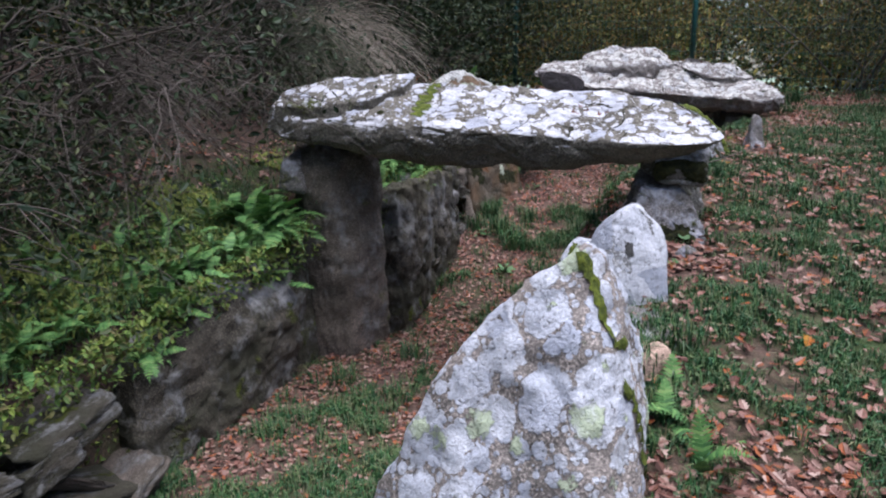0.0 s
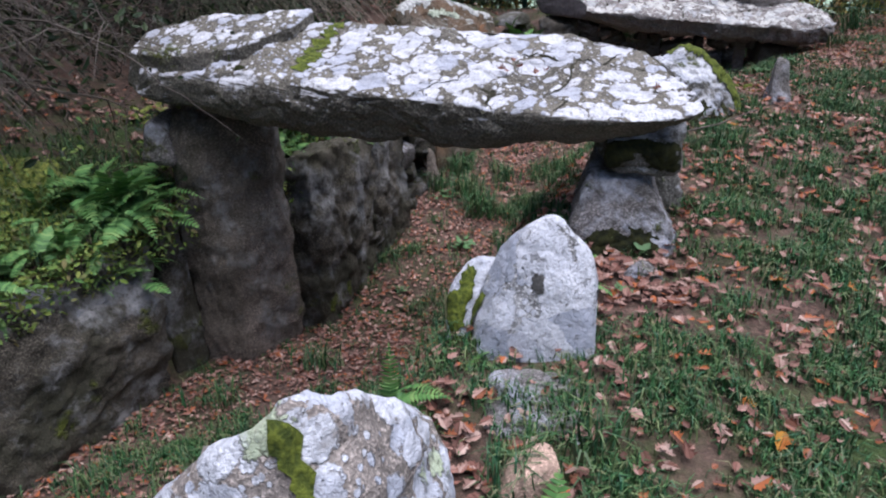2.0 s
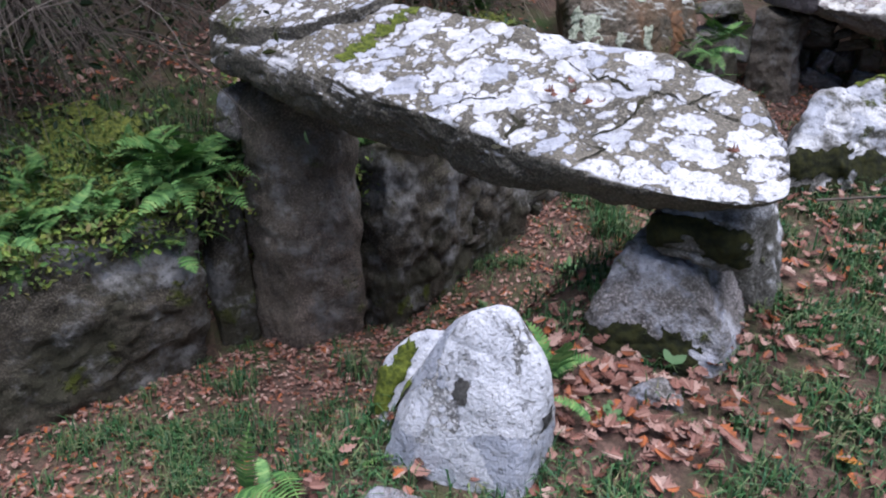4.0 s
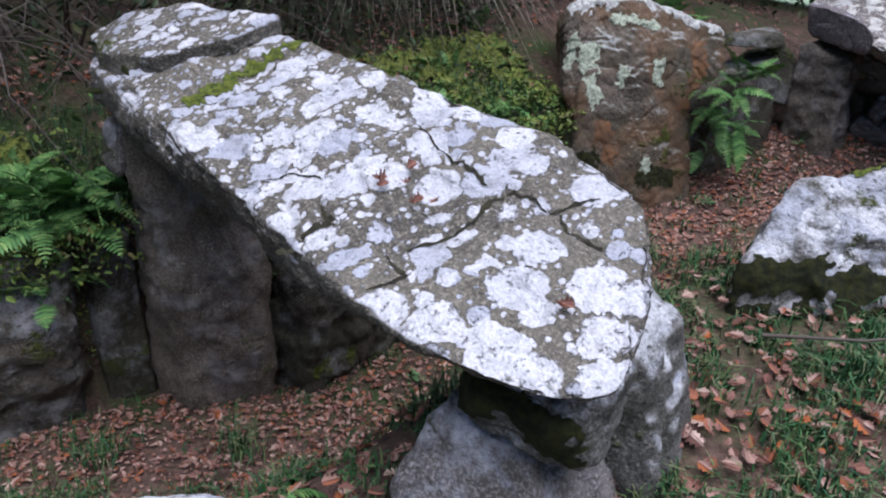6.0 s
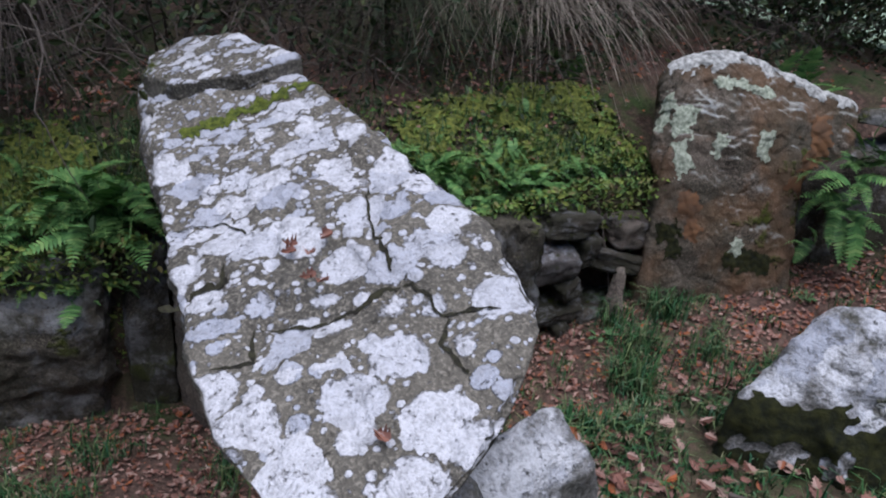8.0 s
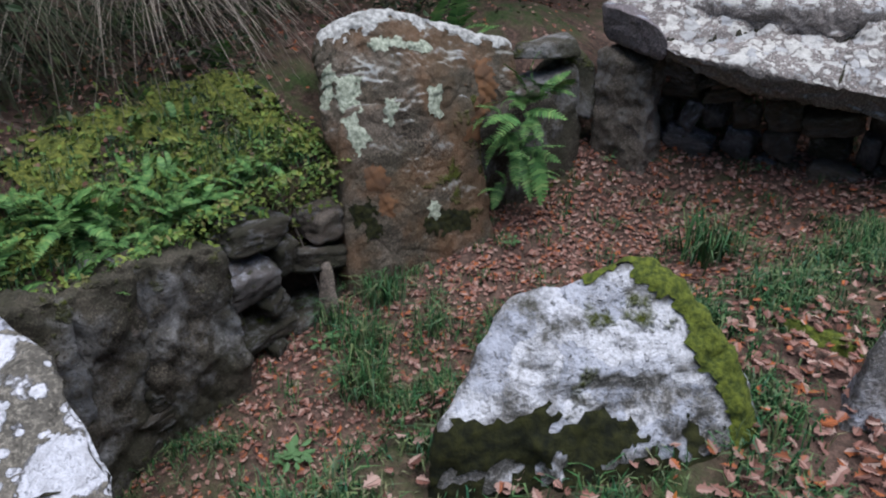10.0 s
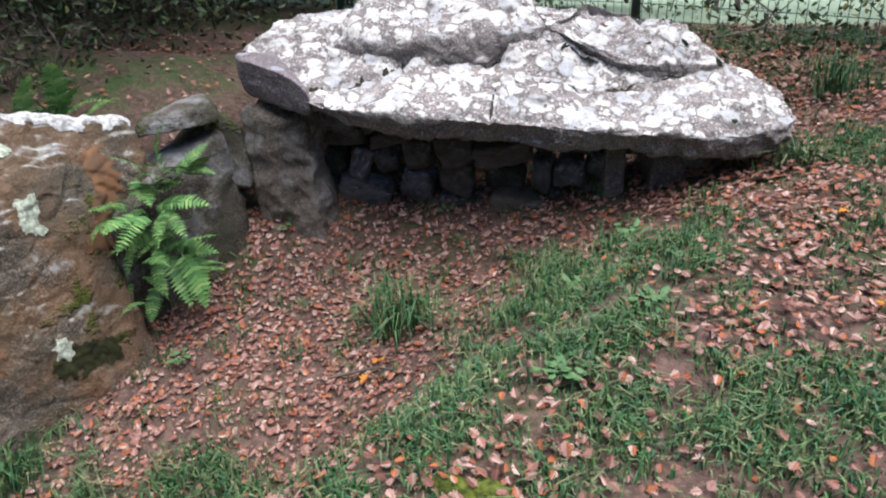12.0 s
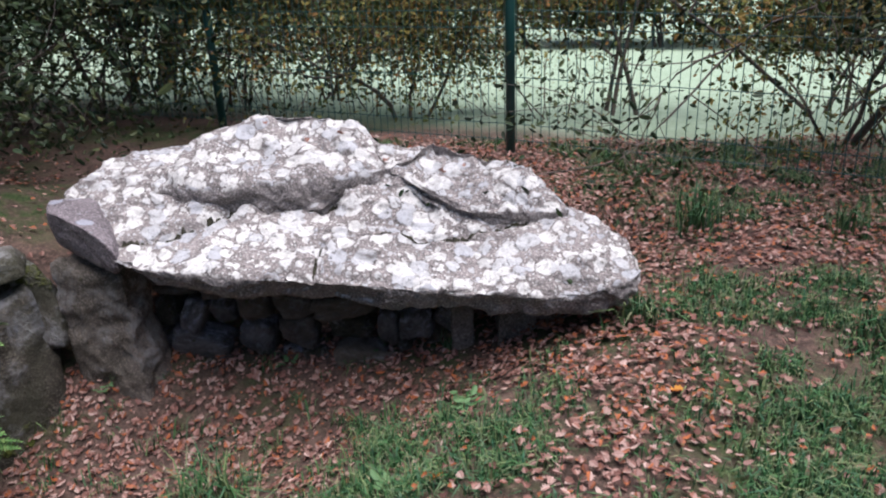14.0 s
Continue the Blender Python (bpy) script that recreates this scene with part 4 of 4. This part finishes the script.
def fern(x, y, z, n, length, aim, spread, rise, seed, label="green polypody fern with arching fronds on the turf ledge"):
    """A clump: fronds about the heading aim (degrees), spread to both sides, rising or hanging."""
    r = random.Random(seed)
    ob = new("fern")
    ob.location = (x, y, z)
    tagged(ob, label, "fern", "ferns")
    for _ in range(n):
        f = new("frond", r.choice(FRONDS))
        f.parent = ob
        s = length * r.uniform(0.65, 1.15)
        f.location = (r.gauss(0, 0.06), r.gauss(0, 0.09), r.uniform(-0.05, 0.03))
        f.rotation_euler = (r.uniform(-0.35, 0.35), -radians(r.gauss(rise, 24)), radians(aim + r.uniform(-spread, spread)))
        f.scale = (s, s, s)
    return ob


k = 0
for y, n, ln, dx in ((3.05, 11, 0.22, 0.1), (3.3, 13, 0.25, 0.0), (3.5, 15, 0.26, 0.02), (3.72, 12, 0.22, 0.05), (4.05, 12, 0.22, 0.06), (4.25, 18, 0.30, 0.0), (4.40, 20, 0.36, 0.06), (4.48, 14, 0.40, 0.20),
                     (2.75, 10, 0.22, 0.1), (5.2, 9, 0.26, 0.1), (5.45, 13, 0.32, 0.2), (5.6, 12, 0.30, 0.02), (5.8, 13, 0.32, 0.22), (5.95, 11, 0.26, 0.03), (6.15, 10, 0.22, 0.05), (6.35, 11, 0.18, 0.02), (6.5, 12, 0.18, 0.04)):
    k += 1
    x = left_edge(y) - 0.17 - dx
    fern(x + 0.04, y, height(x, y) + 0.05, 2 * n + 10, ln * 0.72, -25, 130, 12, k)
for i in range(22):
    k += 1
    y = 2.6 + 0.19 * i if i < 10 else 5.1 + 0.13 * (i - 10)
    x = left_edge(y) - rnd.uniform(0.22, 0.62)
    fern(x, y, height(x, y) + 0.03, 16, rnd.uniform(0.12, 0.18), -25, 180, 30, k, "small light green fern in the moss of the bank")
for x, y, z, n, ln, aim, rise in ((0.05, 7.55, 0.80, 12, 0.36, -40, 50), (0.35, 7.95, 0.88, 10, 0.32, -40, 45), (0.92, 7.54, 0.66, 17, 0.28, -50, 5), (0.95, 7.56, 0.48, 16, 0.28, -55, -10), (0.98, 7.66, 0.74, 12, 0.24, -45, 15), (0.92, 7.50, 0.28, 9, 0.2, -50, -10), (-0.6, 7.0, 0.75, 9, 0.34, -40, 40)):
    k += 1
    fern(x, y, z, n, ln, aim, 75, rise, k, "green fern hanging beside the spotted standing stone")
for x, y, n, ln, rise in ((0.90, 2.50, 7, 0.26, 35), (0.95, 2.25, 6, 0.25, 40), (0.52, 3.10, 8, 0.24, 45), (1.02, 3.76, 8, 0.22, 45), (1.10, 3.70, 6, 0.16, 40)):
    k += 1
    fern(x, y, height(x, y), n, ln, rnd.uniform(0, 360), 180, rise, k, "light green fern growing at the foot of a stone")


leaf_sheet = Sheet()
leaf_sheet.add([(u, v, 0.12 * (1 - abs(v) * 3)) for u, v in ((-0.5, 0), (-0.2, 0.26), (0.25, 0.24), (0.55, 0), (0.25, -0.24), (-0.2, -0.26))], [(0, 1, 2, 3), (0, 3, 4, 5)])
WEED_LEAF = leaf_sheet.mesh("leaf", WEED)


def leafy_weed(x, y, n, size, label):
    r = random.Random(int(x * 100 + y * 1000))
    ob = new("leafy_weed")
    ob.location = (x, y, height(x, y))
    tagged(ob, label, "weed", "weeds on the ground")
    for _ in range(n):
        a, d = r.uniform(0, 6.28), r.uniform(0.2, 1.3) * size
        f = new("leaf", WEED_LEAF)
        f.parent = ob
        f.location = (math.cos(a) * d, math.sin(a) * d, r.uniform(0.01, 0.05))
        f.rotation_euler = (r.uniform(-0.3, 0.3), r.uniform(-0.7, 0.3), a)
        f.scale = [size * r.uniform(0.5, 0.9)] * 3


for x, y, n, s in ((0.41, 6.40, 26, 0.06), (0.59, 5.83, 30, 0.07), (3.02, 7.50, 24, 0.06), (1.04, 7.29, 18, 0.05), (1.38, 8.02, 14, 0.05), (2.75, 7.0, 22, 0.06), (2.2, 8.1, 12, 0.05), (1.25, 3.62, 20, 0.04), (2.6, 6.3, 30, 0.06), (2.35, 6.7, 24, 0.05),
                   (2.0, 5.0, 24, 0.05), (0.0, 6.15, 16, 0.05), (2.9, 6.6, 26, 0.05), (0.2, 5.4, 18, 0.05), (2.65, 8.12, 10, 0.05)):
    leafy_weed(x, y, n, s, "low green leafy weed among dead leaves")

# cushions of small leaves and moss along the lip of the bank
lipleaf = Sheet()
for _ in range(26000):
    y = rnd.uniform(2.0, 6.95)
    d = abs(rnd.gauss(0, 0.34)) - 0.09
    if 4.5 < y < 5.0 and rnd.random() < 0.7:
        continue
    x = left_edge(y) - 0.12 - d
    mound = 0.05 + 0.07 * max(0.0, patch(x, y, 4.0, 5.0))
    z = height(x, y) + rnd.uniform(0.0, mound) if d > 0.0 else height(left_edge(y) - 0.26, y) + 0.03 - rnd.random() ** 2 * (0.42 if y > 5.0 else 0.22)
    s = rnd.uniform(0.006, 0.020)
    q = Matrix.Translation((x + (0.07 if d <= 0 else 0), y, z)) @ Euler((rnd.uniform(-0.9, 0.9), rnd.uniform(-0.4, 1.1), rnd.uniform(0, 6.28))).to_matrix().to_4x4()
    lipleaf.add([q @ Vector((s * u, s * v, s * h)) for u, v, h in ((-1, 0, 0), (-0.3, 0.55, 0.15), (0.6, 0.45, 0.1), (1.3, 0, -0.2), (0.6, -0.45, 0.1), (-0.3, -0.55, 0.15))], [(0, 1, 2, 3), (0, 3, 4, 5)])
tagged(new("ledge_plants", lipleaf.mesh("ledge_plants", LEDGE)), "small green plants and ivy matting the turf ledge", "ground cover", kind="stuff")
carpet = Sheet()
ys, ds = np.arange(2.0, 6.95, 0.035), np.arange(-0.02, 0.62, 0.035)
for y in ys:
    for d in ds:
        if patch(y * 1.6, d * 2.2, 1.4, 7.0) + 0.38 - 0.9 * abs(d - 0.1) < 0.05 or 4.5 < y < 5.0:
            continue
        quad = []
        for yy, dd in ((y, d), (y, d + 0.035), (y + 0.035, d + 0.035), (y + 0.035, d)):
            x = left_edge(yy) - 0.24 - dd
            quad.append((x, yy, height(x, yy) + 0.020 + 0.012 * noise.noise(Vector((x * 25, yy * 25, 0.0))) + 0.05 * max(0.0, patch(x, yy, 4.0, 5.0))))
        carpet.add(quad, [(0, 1, 2, 3)])
tagged(new("moss_carpet", carpet.mesh("moss_carpet", CARPET, True)), "yellow-green moss carpeting the edge of the bank", "moss", kind="stuff")
ledgegrass = Sheet()
for _ in range(2200):
    y = rnd.uniform(2.0, 6.8)
    x = left_edge(y) - 0.2 - abs(rnd.gauss(0, 0.35))
    tuft(ledgegrass, x, y, rnd.randint(7, 13), rnd.uniform(0.04, 0.10), rnd, 0.04)
tagged(new("bank_grass", ledgegrass.mesh("bank_grass", GRASS)), "rough grass on top of the bank", "grass", kind="stuff")


# ---- shrubs and trees ----
def limb(sheet, pts, r0, r1, sides=4):
    """A tapered stem along points."""
    n = len(sheet.v)
    for i, p in enumerate(pts):
        t = i / (len(pts) - 1)
        r = r0 + (r1 - r0) * t
        d = (pts[min(i + 1, len(pts) - 1)] - pts[max(i - 1, 0)]).normalized()
        u = d.orthogonal().normalized()
        w = d.cross(u)
        for s in range(sides):
            a = 6.2832 * s / sides
            sheet.v.append(tuple(p + u * math.cos(a) * r + w * math.sin(a) * r))
    for i in range(len(pts) - 1):
        for s in range(sides):
            sheet.f.append((n + i * sides + s, n + i * sides + (s + 1) % sides, n + (i + 1) * sides + (s + 1) % sides, n + (i + 1) * sides + s))


def grow(sheet, tips, p, d, length, r, depth, rnd, droop, bend=0.35, kids=4, sides=4):
    pts, steps = [p], 5
    q, dd = p.copy(), d.normalized()
    for i in range(steps):
        dd = (dd + Vector((rnd.gauss(0, bend), rnd.gauss(0, bend), rnd.gauss(0, bend) - droop)) * 0.35).normalized()
        q = q + dd * length / steps
        pts.append(q.copy())
    limb(sheet, pts, r, r * 0.45, sides)
    if depth == 0:
        tips.append((q, dd))
        return
    for i in range(kids):
        j = rnd.randint(2, steps)
        nd = (dd + Vector((rnd.gauss(0, 0.7), rnd.gauss(0, 0.7), rnd.gauss(0.1, 0.5)))).normalized()
        grow(sheet, tips, pts[j], nd, length * rnd.uniform(0.45, 0.75), r * 0.5, depth - 1, rnd, droop, bend, kids, 3)


def leaf_card(sheet, p, size, rnd):
    q = Matrix.Translation(p) @ Euler((rnd.uniform(0, 6.28), rnd.uniform(-1.0, 1.0), rnd.uniform(0, 6.28))).to_matrix().to_4x4()
    sheet.add([q @ Vector((size * u, size * v, size * h)) for u, v, h in ((-1, 0, 0), (-0.2, 0.45, 0.12), (0.55, 0.38, 0.1), (1.1, 0, -0.1), (0.55, -0.38, 0.1), (-0.2, -0.45, 0.12))], [(0, 1, 2, 3), (0, 3, 4, 5)])


def shrub(name, x, y, tall, stems, seed, wood, leaf=None, per_tip=0, leaf_size=0.04, cloud=0.2, droop=0.1, lean=(0, 0), depth=2, kids=4, label="", category="shrub", thick=0.02):
    """A shrub or small tree: stems, twigs, and leaves in loose sprays at the tips."""
    r = random.Random(seed)
    ob = new(name)
    ob.location = (x, y, height(x, y) - 0.03)
    tagged(ob, label, category, category + "s of the thicket")
    st, lf, tips = Sheet(), Sheet(), []
    for _ in range(stems):
        grow(st, tips, Vector((r.gauss(0, 0.12), r.gauss(0, 0.12), 0)), Vector((r.gauss(lean[0], 0.4), r.gauss(lean[1], 0.4), 1.0)), tall * r.uniform(0.5, 0.8), thick * r.uniform(0.6, 1.2), depth, r, droop, 0.4, kids)
    t = new("branchwork", st.mesh("branchwork", wood, True))
    t.parent = ob
    if leaf is not None:
        for p, d in tips:
            for _ in range(per_tip):
                leaf_card(lf, p + Vector((r.gauss(0, cloud), r.gauss(0, cloud), r.gauss(0, cloud * 0.8))), leaf_size * r.uniform(0.6, 1.3), r)
        t = new("foliage", lf.mesh("foliage", leaf))
        t.parent = ob
    return ob


# bare brambly shrubs close behind the bank
for i, (x, y, tall, lean) in enumerate(((-2.3, 3.6, 1.5, (0.5, 0)), (-2.4, 4.4, 1.7, (0.5, -0.1)), (-2.1, 5.0, 1.6, (0.3, 0)), (-2.5, 5.7, 1.8, (0.5, 0)), (-1.8, 5.9, 1.3, (0.2, 0)), (-2.0, 6.7, 1.6, (0.4, 0)), (-2.9, 4.0, 2.0, (0.4, 0)), (-3.0, 5.2, 2.2, (0.2, 0)),
                                        (-1.5, 7.4, 1.4, (0.3, 0)), (-0.9, 8.3, 1.3, (0.2, 0)), (-3.0, 3.0, 1.8, (0.5, 0)), (-2.5, 2.6, 1.5, (0.4, 0.1)))):
    shrub("bare_shrub", x, y, tall, 7, 200 + i, TWIG, DARKLEAF, 2, 0.025, 0.12, 0.28, lean, 2, 4, "tangled bare grey-brown shrub with few dark leaves", "bare shrub", 0.012)


def broom(x, y, z, n, length, aim, seed, mat, label):
    """A broom bush: a spray of long thin drooping twigs."""
    r = random.Random(seed)
    ob = new("broom_bush")
    ob.location = (x, y, z)
    tagged(ob, label, "shrub", "broom bushes")
    for j in range(5):
        sh = Sheet()
        lean = r.gauss(0, 26)
        root = Vector((r.gauss(0, 0.12), r.gauss(0, 0.12), 0))
        for _ in range(n // 5):
            a = radians(aim + lean + r.gauss(0, 24))
            d = Vector((math.cos(a), math.sin(a), r.uniform(0.1, 0.9)))
            p, pts = root + Vector((r.gauss(0, 0.05), r.gauss(0, 0.05), r.uniform(0.2, 0.6))), []
            s = length * r.uniform(0.5, 1.1) / 7
            for i in range(8):
                pts.append(p.copy())
                p = p + d.normalized() * s
                d += Vector((r.gauss(0, 0.06), r.gauss(0, 0.06), -0.26))
            limb(sh, pts, 0.0035, 0.0012, 3)
        t = new("spray", sh.mesh("spray", mat, True))
        t.parent = ob
    return ob


broom(-1.2, 7.1, 0.95, 420, 1.3, -20, 301, DRYTWIG, "drooping spray of thin dry beige broom twigs")
broom(-1.5, 6.3, 0.9, 320, 1.2, -30, 302, GREENTWIG, "drooping spray of thin dark green broom twigs")
broom(-1.9, 7.9, 1.1, 320, 1.4, -10, 303, TWIG, "drooping spray of thin grey-brown broom twigs")
broom(-2.0, 4.3, 0.6, 200, 1.1, -20, 304, TWIG, "drooping spray of thin grey-brown broom twigs")

# low brambles just behind the turf
for i in range(13):
    y = 2.6 + i * 0.46
    x = left_edge(min(y, 8.4)) - 1.05 - 0.35 * (i % 3)
    shrub("bramble", x, y, 0.55 + 0.15 * (i % 4), 8, 800 + i, TWIG, DARKLEAF, 3, 0.02, 0.08, 0.35, (0.3, 0), 2, 4, "low dark bramble with arching stems", "bramble", 0.006)

# dark evergreen undergrowth and small trees behind
for i, (x, y, tall, size) in enumerate(((-3.6, 3.2, 2.6, 0.05), (-3.8, 4.6, 3.0, 0.05), (-3.6, 6.0, 3.0, 0.05), (-3.2, 7.2, 2.8, 0.05), (-2.6, 8.4, 2.6, 0.05), (-1.6, 9.2, 2.4, 0.05), (-0.6, 9.8, 2.2, 0.045), (-0.3, 9.3, 1.2, 0.045), (-4.6, 2.0, 3.0, 0.05),
                                        (-0.6, 11.2, 2.6, 0.05), (-2.6, 10.5, 3.4, 0.06), (-4.6, 8.4, 3.6, 0.06), (-5.4, 5.5, 3.8, 0.06), (-5.0, 0.2, 3.6, 0.06), (-0.9, 11.8, 3.4, 0.06), (-2.7, 7.6, 1.5, 0.04), (-2.6, 6.3, 1.2, 0.04), (-2.9, 4.7, 1.2, 0.04), (-2.2, 3.2, 0.8, 0.035), (0.9, 12.6, 3.2, 0.06), (-0.2, 13.2, 3.6, 0.06), (1.6, 13.8, 3.0, 0.06), (0.0, 11.6, 2.2, 0.05), (-1.4, 10.8, 2.6, 0.05), (-1.6, 12.6, 3.4, 0.06), (6.9, 12.4, 3.2, 0.05))):
    shrub("evergreen_shrub", x, y, tall, 6, 400 + i, BARK, DARKLEAF, 55, size * 0.58, 0.26, 0.05, (0, 0), 2, 4, "dense dark evergreen shrub at the wood's edge", "evergreen shrub", 0.02)
# tree ring: backdrop, plus unseen trees added to block low sky light
for i, (x, y) in enumerate(((-7, 9), (-4, 13), (-8, 4), (-7, -1), (-1.0, 15), (-10, 13), (2.0, -6.5), (7, -5), (10, 0.5), (-4, -6), (11, 6), (-11, 7))):
    shrub("woodland_screen_tree", x, y, 6.5, 3, 500 + i, BARK, DARKLEAF if i % 3 else HEDGE, 80, 0.075, 0.55, -0.02, (0, 0), 2, 5, "tall shady woodland tree, in a ring added to block low sky", "tree", 0.10)
for i, (x, y, tall) in enumerate(((0.2, 12.6, 2.2), (1.3, 12.4, 1.7), (2.2, 12.2, 1.5), (3.2, 12.0, 1.2), (3.9, 11.8, 1.8), (2.8, 13.6, 2.6), (4.9, 12.6, 2.6), (0.8, 13.8, 3.0), (6.4, 11.6, 2.8), (6.6, 10.4, 2.2), (5.9, 9.9, 1.8), (7.8, 10.6, 2.6))):
    shrub("hedge_shrub", x, y, tall, 5, 600 + i, BARK, HEDGE, 9, 0.026, 0.15, 0.0, (0, 0), 3, 4, "straggly hedge shrub with yellowing autumn leaves", "hedge shrub", 0.008)
for i in range(16):
    a = radians(150 - i * 11)
    shrub("far_tree", 4 + 38 * math.cos(a), 10 + 38 * math.sin(a), 9.5, 3, 700 + i, BARK, HEDGE, 130, 0.26, 1.3, -0.02, (0, 0), 2, 5, "far hedgerow tree in autumn leaf", "tree", 0.16)

for i, (x, y, tall, n) in enumerate(((5.7, 10.1, 2.6, 14), (6.5, 9.2, 2.4, 12), (4.7, 12.2, 2.6, 10), (2.5, 11.8, 2.0, 12))):
    shrub("oak_sapling", x, y, tall, 3, 900 + i, BARK, HEDGE if i > 1 else DARKLEAF, n * 2, 0.022, 0.18, -0.02, (0, 0), 3, 4, "young oak with thin dark stems beyond the fence", "sapling", 0.028)

# ---- mesh fence ----
fa, fb = Vector((1.22, 10.86, 0)), Vector((3.40, 9.75, 0))
post_bm = bmesh.new()
bmesh.ops.create_cone(post_bm, cap_ends=True, segments=20, radius1=0.031, radius2=0.031, depth=2.3)
post_mesh = mesh_of("post", post_bm, POST)
cap_bm = bmesh.new()
bmesh.ops.create_uvsphere(cap_bm, u_segments=16, v_segments=8, radius=0.033)
cap_mesh = mesh_of("cap", cap_bm, POST)


def wire_mesh(name, length, r, axis):
    sh = Sheet()
    a, b = (Vector((0, 0, 0)), Vector((0, 0, length))) if axis == "z" else (Vector((0, 0, 0)), Vector((length, 0, 0)))
    limb(sh, [a, (a + b) / 2, b], r, r, 5)
    return sh.mesh(name, POST, True)


step = fb - fa
pitch = step.length
ang = math.atan2(step.y, step.x)
vw, hw = wire_mesh("vertical_wire", 1.75, 0.0027, "z"), wire_mesh("horizontal_wire", pitch - 0.06, 0.003, "x")
fence = new("fence")
tagged(fence, "dark green welded mesh fence with round steel posts", "fence")
for i in range(-2, 4):
    p = fa + step * i
    q = p + step
    z = height(p.x, p.y)
    post = new("fence_post", post_mesh)
    post.parent = fence
    post.location = (p.x, p.y, z + 1.0)
    c = new("cap", cap_mesh)
    c.parent = post
    c.location = (0, 0, 1.15)
    if i == 3:
        break
    panel = new("fence_panel")
    slope = math.atan2(height(q.x, q.y) - z, pitch)
    panel.location = (p.x, p.y, z + 0.08)
    panel.rotation_euler = (0, 0, ang)
    panel.parent = fence
    for j in range(44):
        w = new("vertical_wire", vw)
        w.parent = panel
        u = 0.04 + j * (pitch - 0.08) / 43
        w.location = (u, 0.0, u * math.tan(slope))
    for h in (0.02, 0.12, 0.42, 0.72, 0.82, 1.12, 1.42, 1.62, 1.72):
        w = new("horizontal_wire", hw)
        w.parent = panel
        w.location = (0.03, 0.004 + (0.02 if h in (0.12, 0.82, 1.62) else 0), h)
        w.rotation_euler = (0, -slope, 0)

# ---- small things ----
def stick(name, pts, r, label):
    sh = Sheet()
    limb(sh, [Vector(p) for p in pts], r, r * 0.5, 6)
    tagged(new(name, sh.mesh(name, TWIG, True)), label, "stick")


stick("leaning_stick", [(-0.02, 6.60, 0.48), (0.12, 6.58, 0.25), (0.25, 6.56, 0.0), (0.40, 6.50, -0.32)], 0.007, "thin dry bramble stem leaning on the bank wall")
stick("fallen_stick", [(1.70, 4.85, 0.50), (1.95, 4.95, 0.535), (2.20, 5.15, 0.575)], 0.006, "dry twig lying among dead leaves")
stick("fallen_stick", [(1.75, 7.05, 0.06), (1.95, 7.10, 0.08), (2.12, 7.02, 0.10)], 0.006, "dry twig lying among dead leaves")
for i, (x, y) in enumerate(((1.85, 3.72), (2.1, 3.68), (1.6, 2.95), (1.55, 3.1), (1.95, 7.15), (1.9, 7.05), (2.9, 6.9), (3.55, 6.6), (3.7, 7.2), (2.1, 5.2))):
    sh = Sheet()
    oak_leaf(sh, lay(x, y, 0.025, rnd, 0.2), rnd.uniform(0.05, 0.075), 0.4, rnd)
    tagged(new("bright_leaf", sh.mesh("bright_leaf", ORANGE)), "bright orange-yellow fallen leaf on the grass", "leaf", "bright fallen leaves")
for i, (x, y) in enumerate(((0.82, 4.21), (0.85, 4.29), (0.99, 4.20), (0.94, 4.19), (0.80, 4.23), (1.40, 4.04), (0.88, 4.24), (2.35, 8.3), (2.5, 8.36), (2.7, 8.2), (2.95, 8.15), (3.05, 8.2), (2.15, 8.4))):
    sh = Sheet()
    z = (0.877 + 0.4257 * (y - 4.2165) + 0.0475 * (x - 0.892) + 0.012) if y < 6 else (1.23 + 0.45 * (y - 8.2) - 0.1 * (x - 2.4) + 0.06)
    m = Matrix.Translation((x, y, z)) @ Euler((0.4, rnd.uniform(-0.2, 0.2), rnd.uniform(0, 6.28))).to_matrix().to_4x4()
    oak_leaf(sh, m, 0.04, 0.9, rnd)
    tagged(new("dead_leaf", sh.mesh("dead_leaf", LITTER)), "small curled dead leaf lying on the capstone", "leaf", "leaves on the capstones")
# round pennywort leaf by the support
bm = bmesh.new()
bmesh.ops.create_circle(bm, cap_ends=True, cap_tris=True, segments=18, radius=0.034)
for v in bm.verts:
    v.co.z = 0.012 * (v.co.xy.length / 0.034) ** 2 + 0.002 * math.sin(6 * math.atan2(v.co.y, v.co.x))
penny = new("pennywort_leaf", mesh_of("pennywort_leaf", bm, WEED))
penny.location = (1.37, 3.90, height(1.37, 3.90) + 0.05)
penny.rotation_euler = (0.5, 0.1, 0)
tagged(penny, "single round blue-green pennywort leaf in the grass", "leaf")
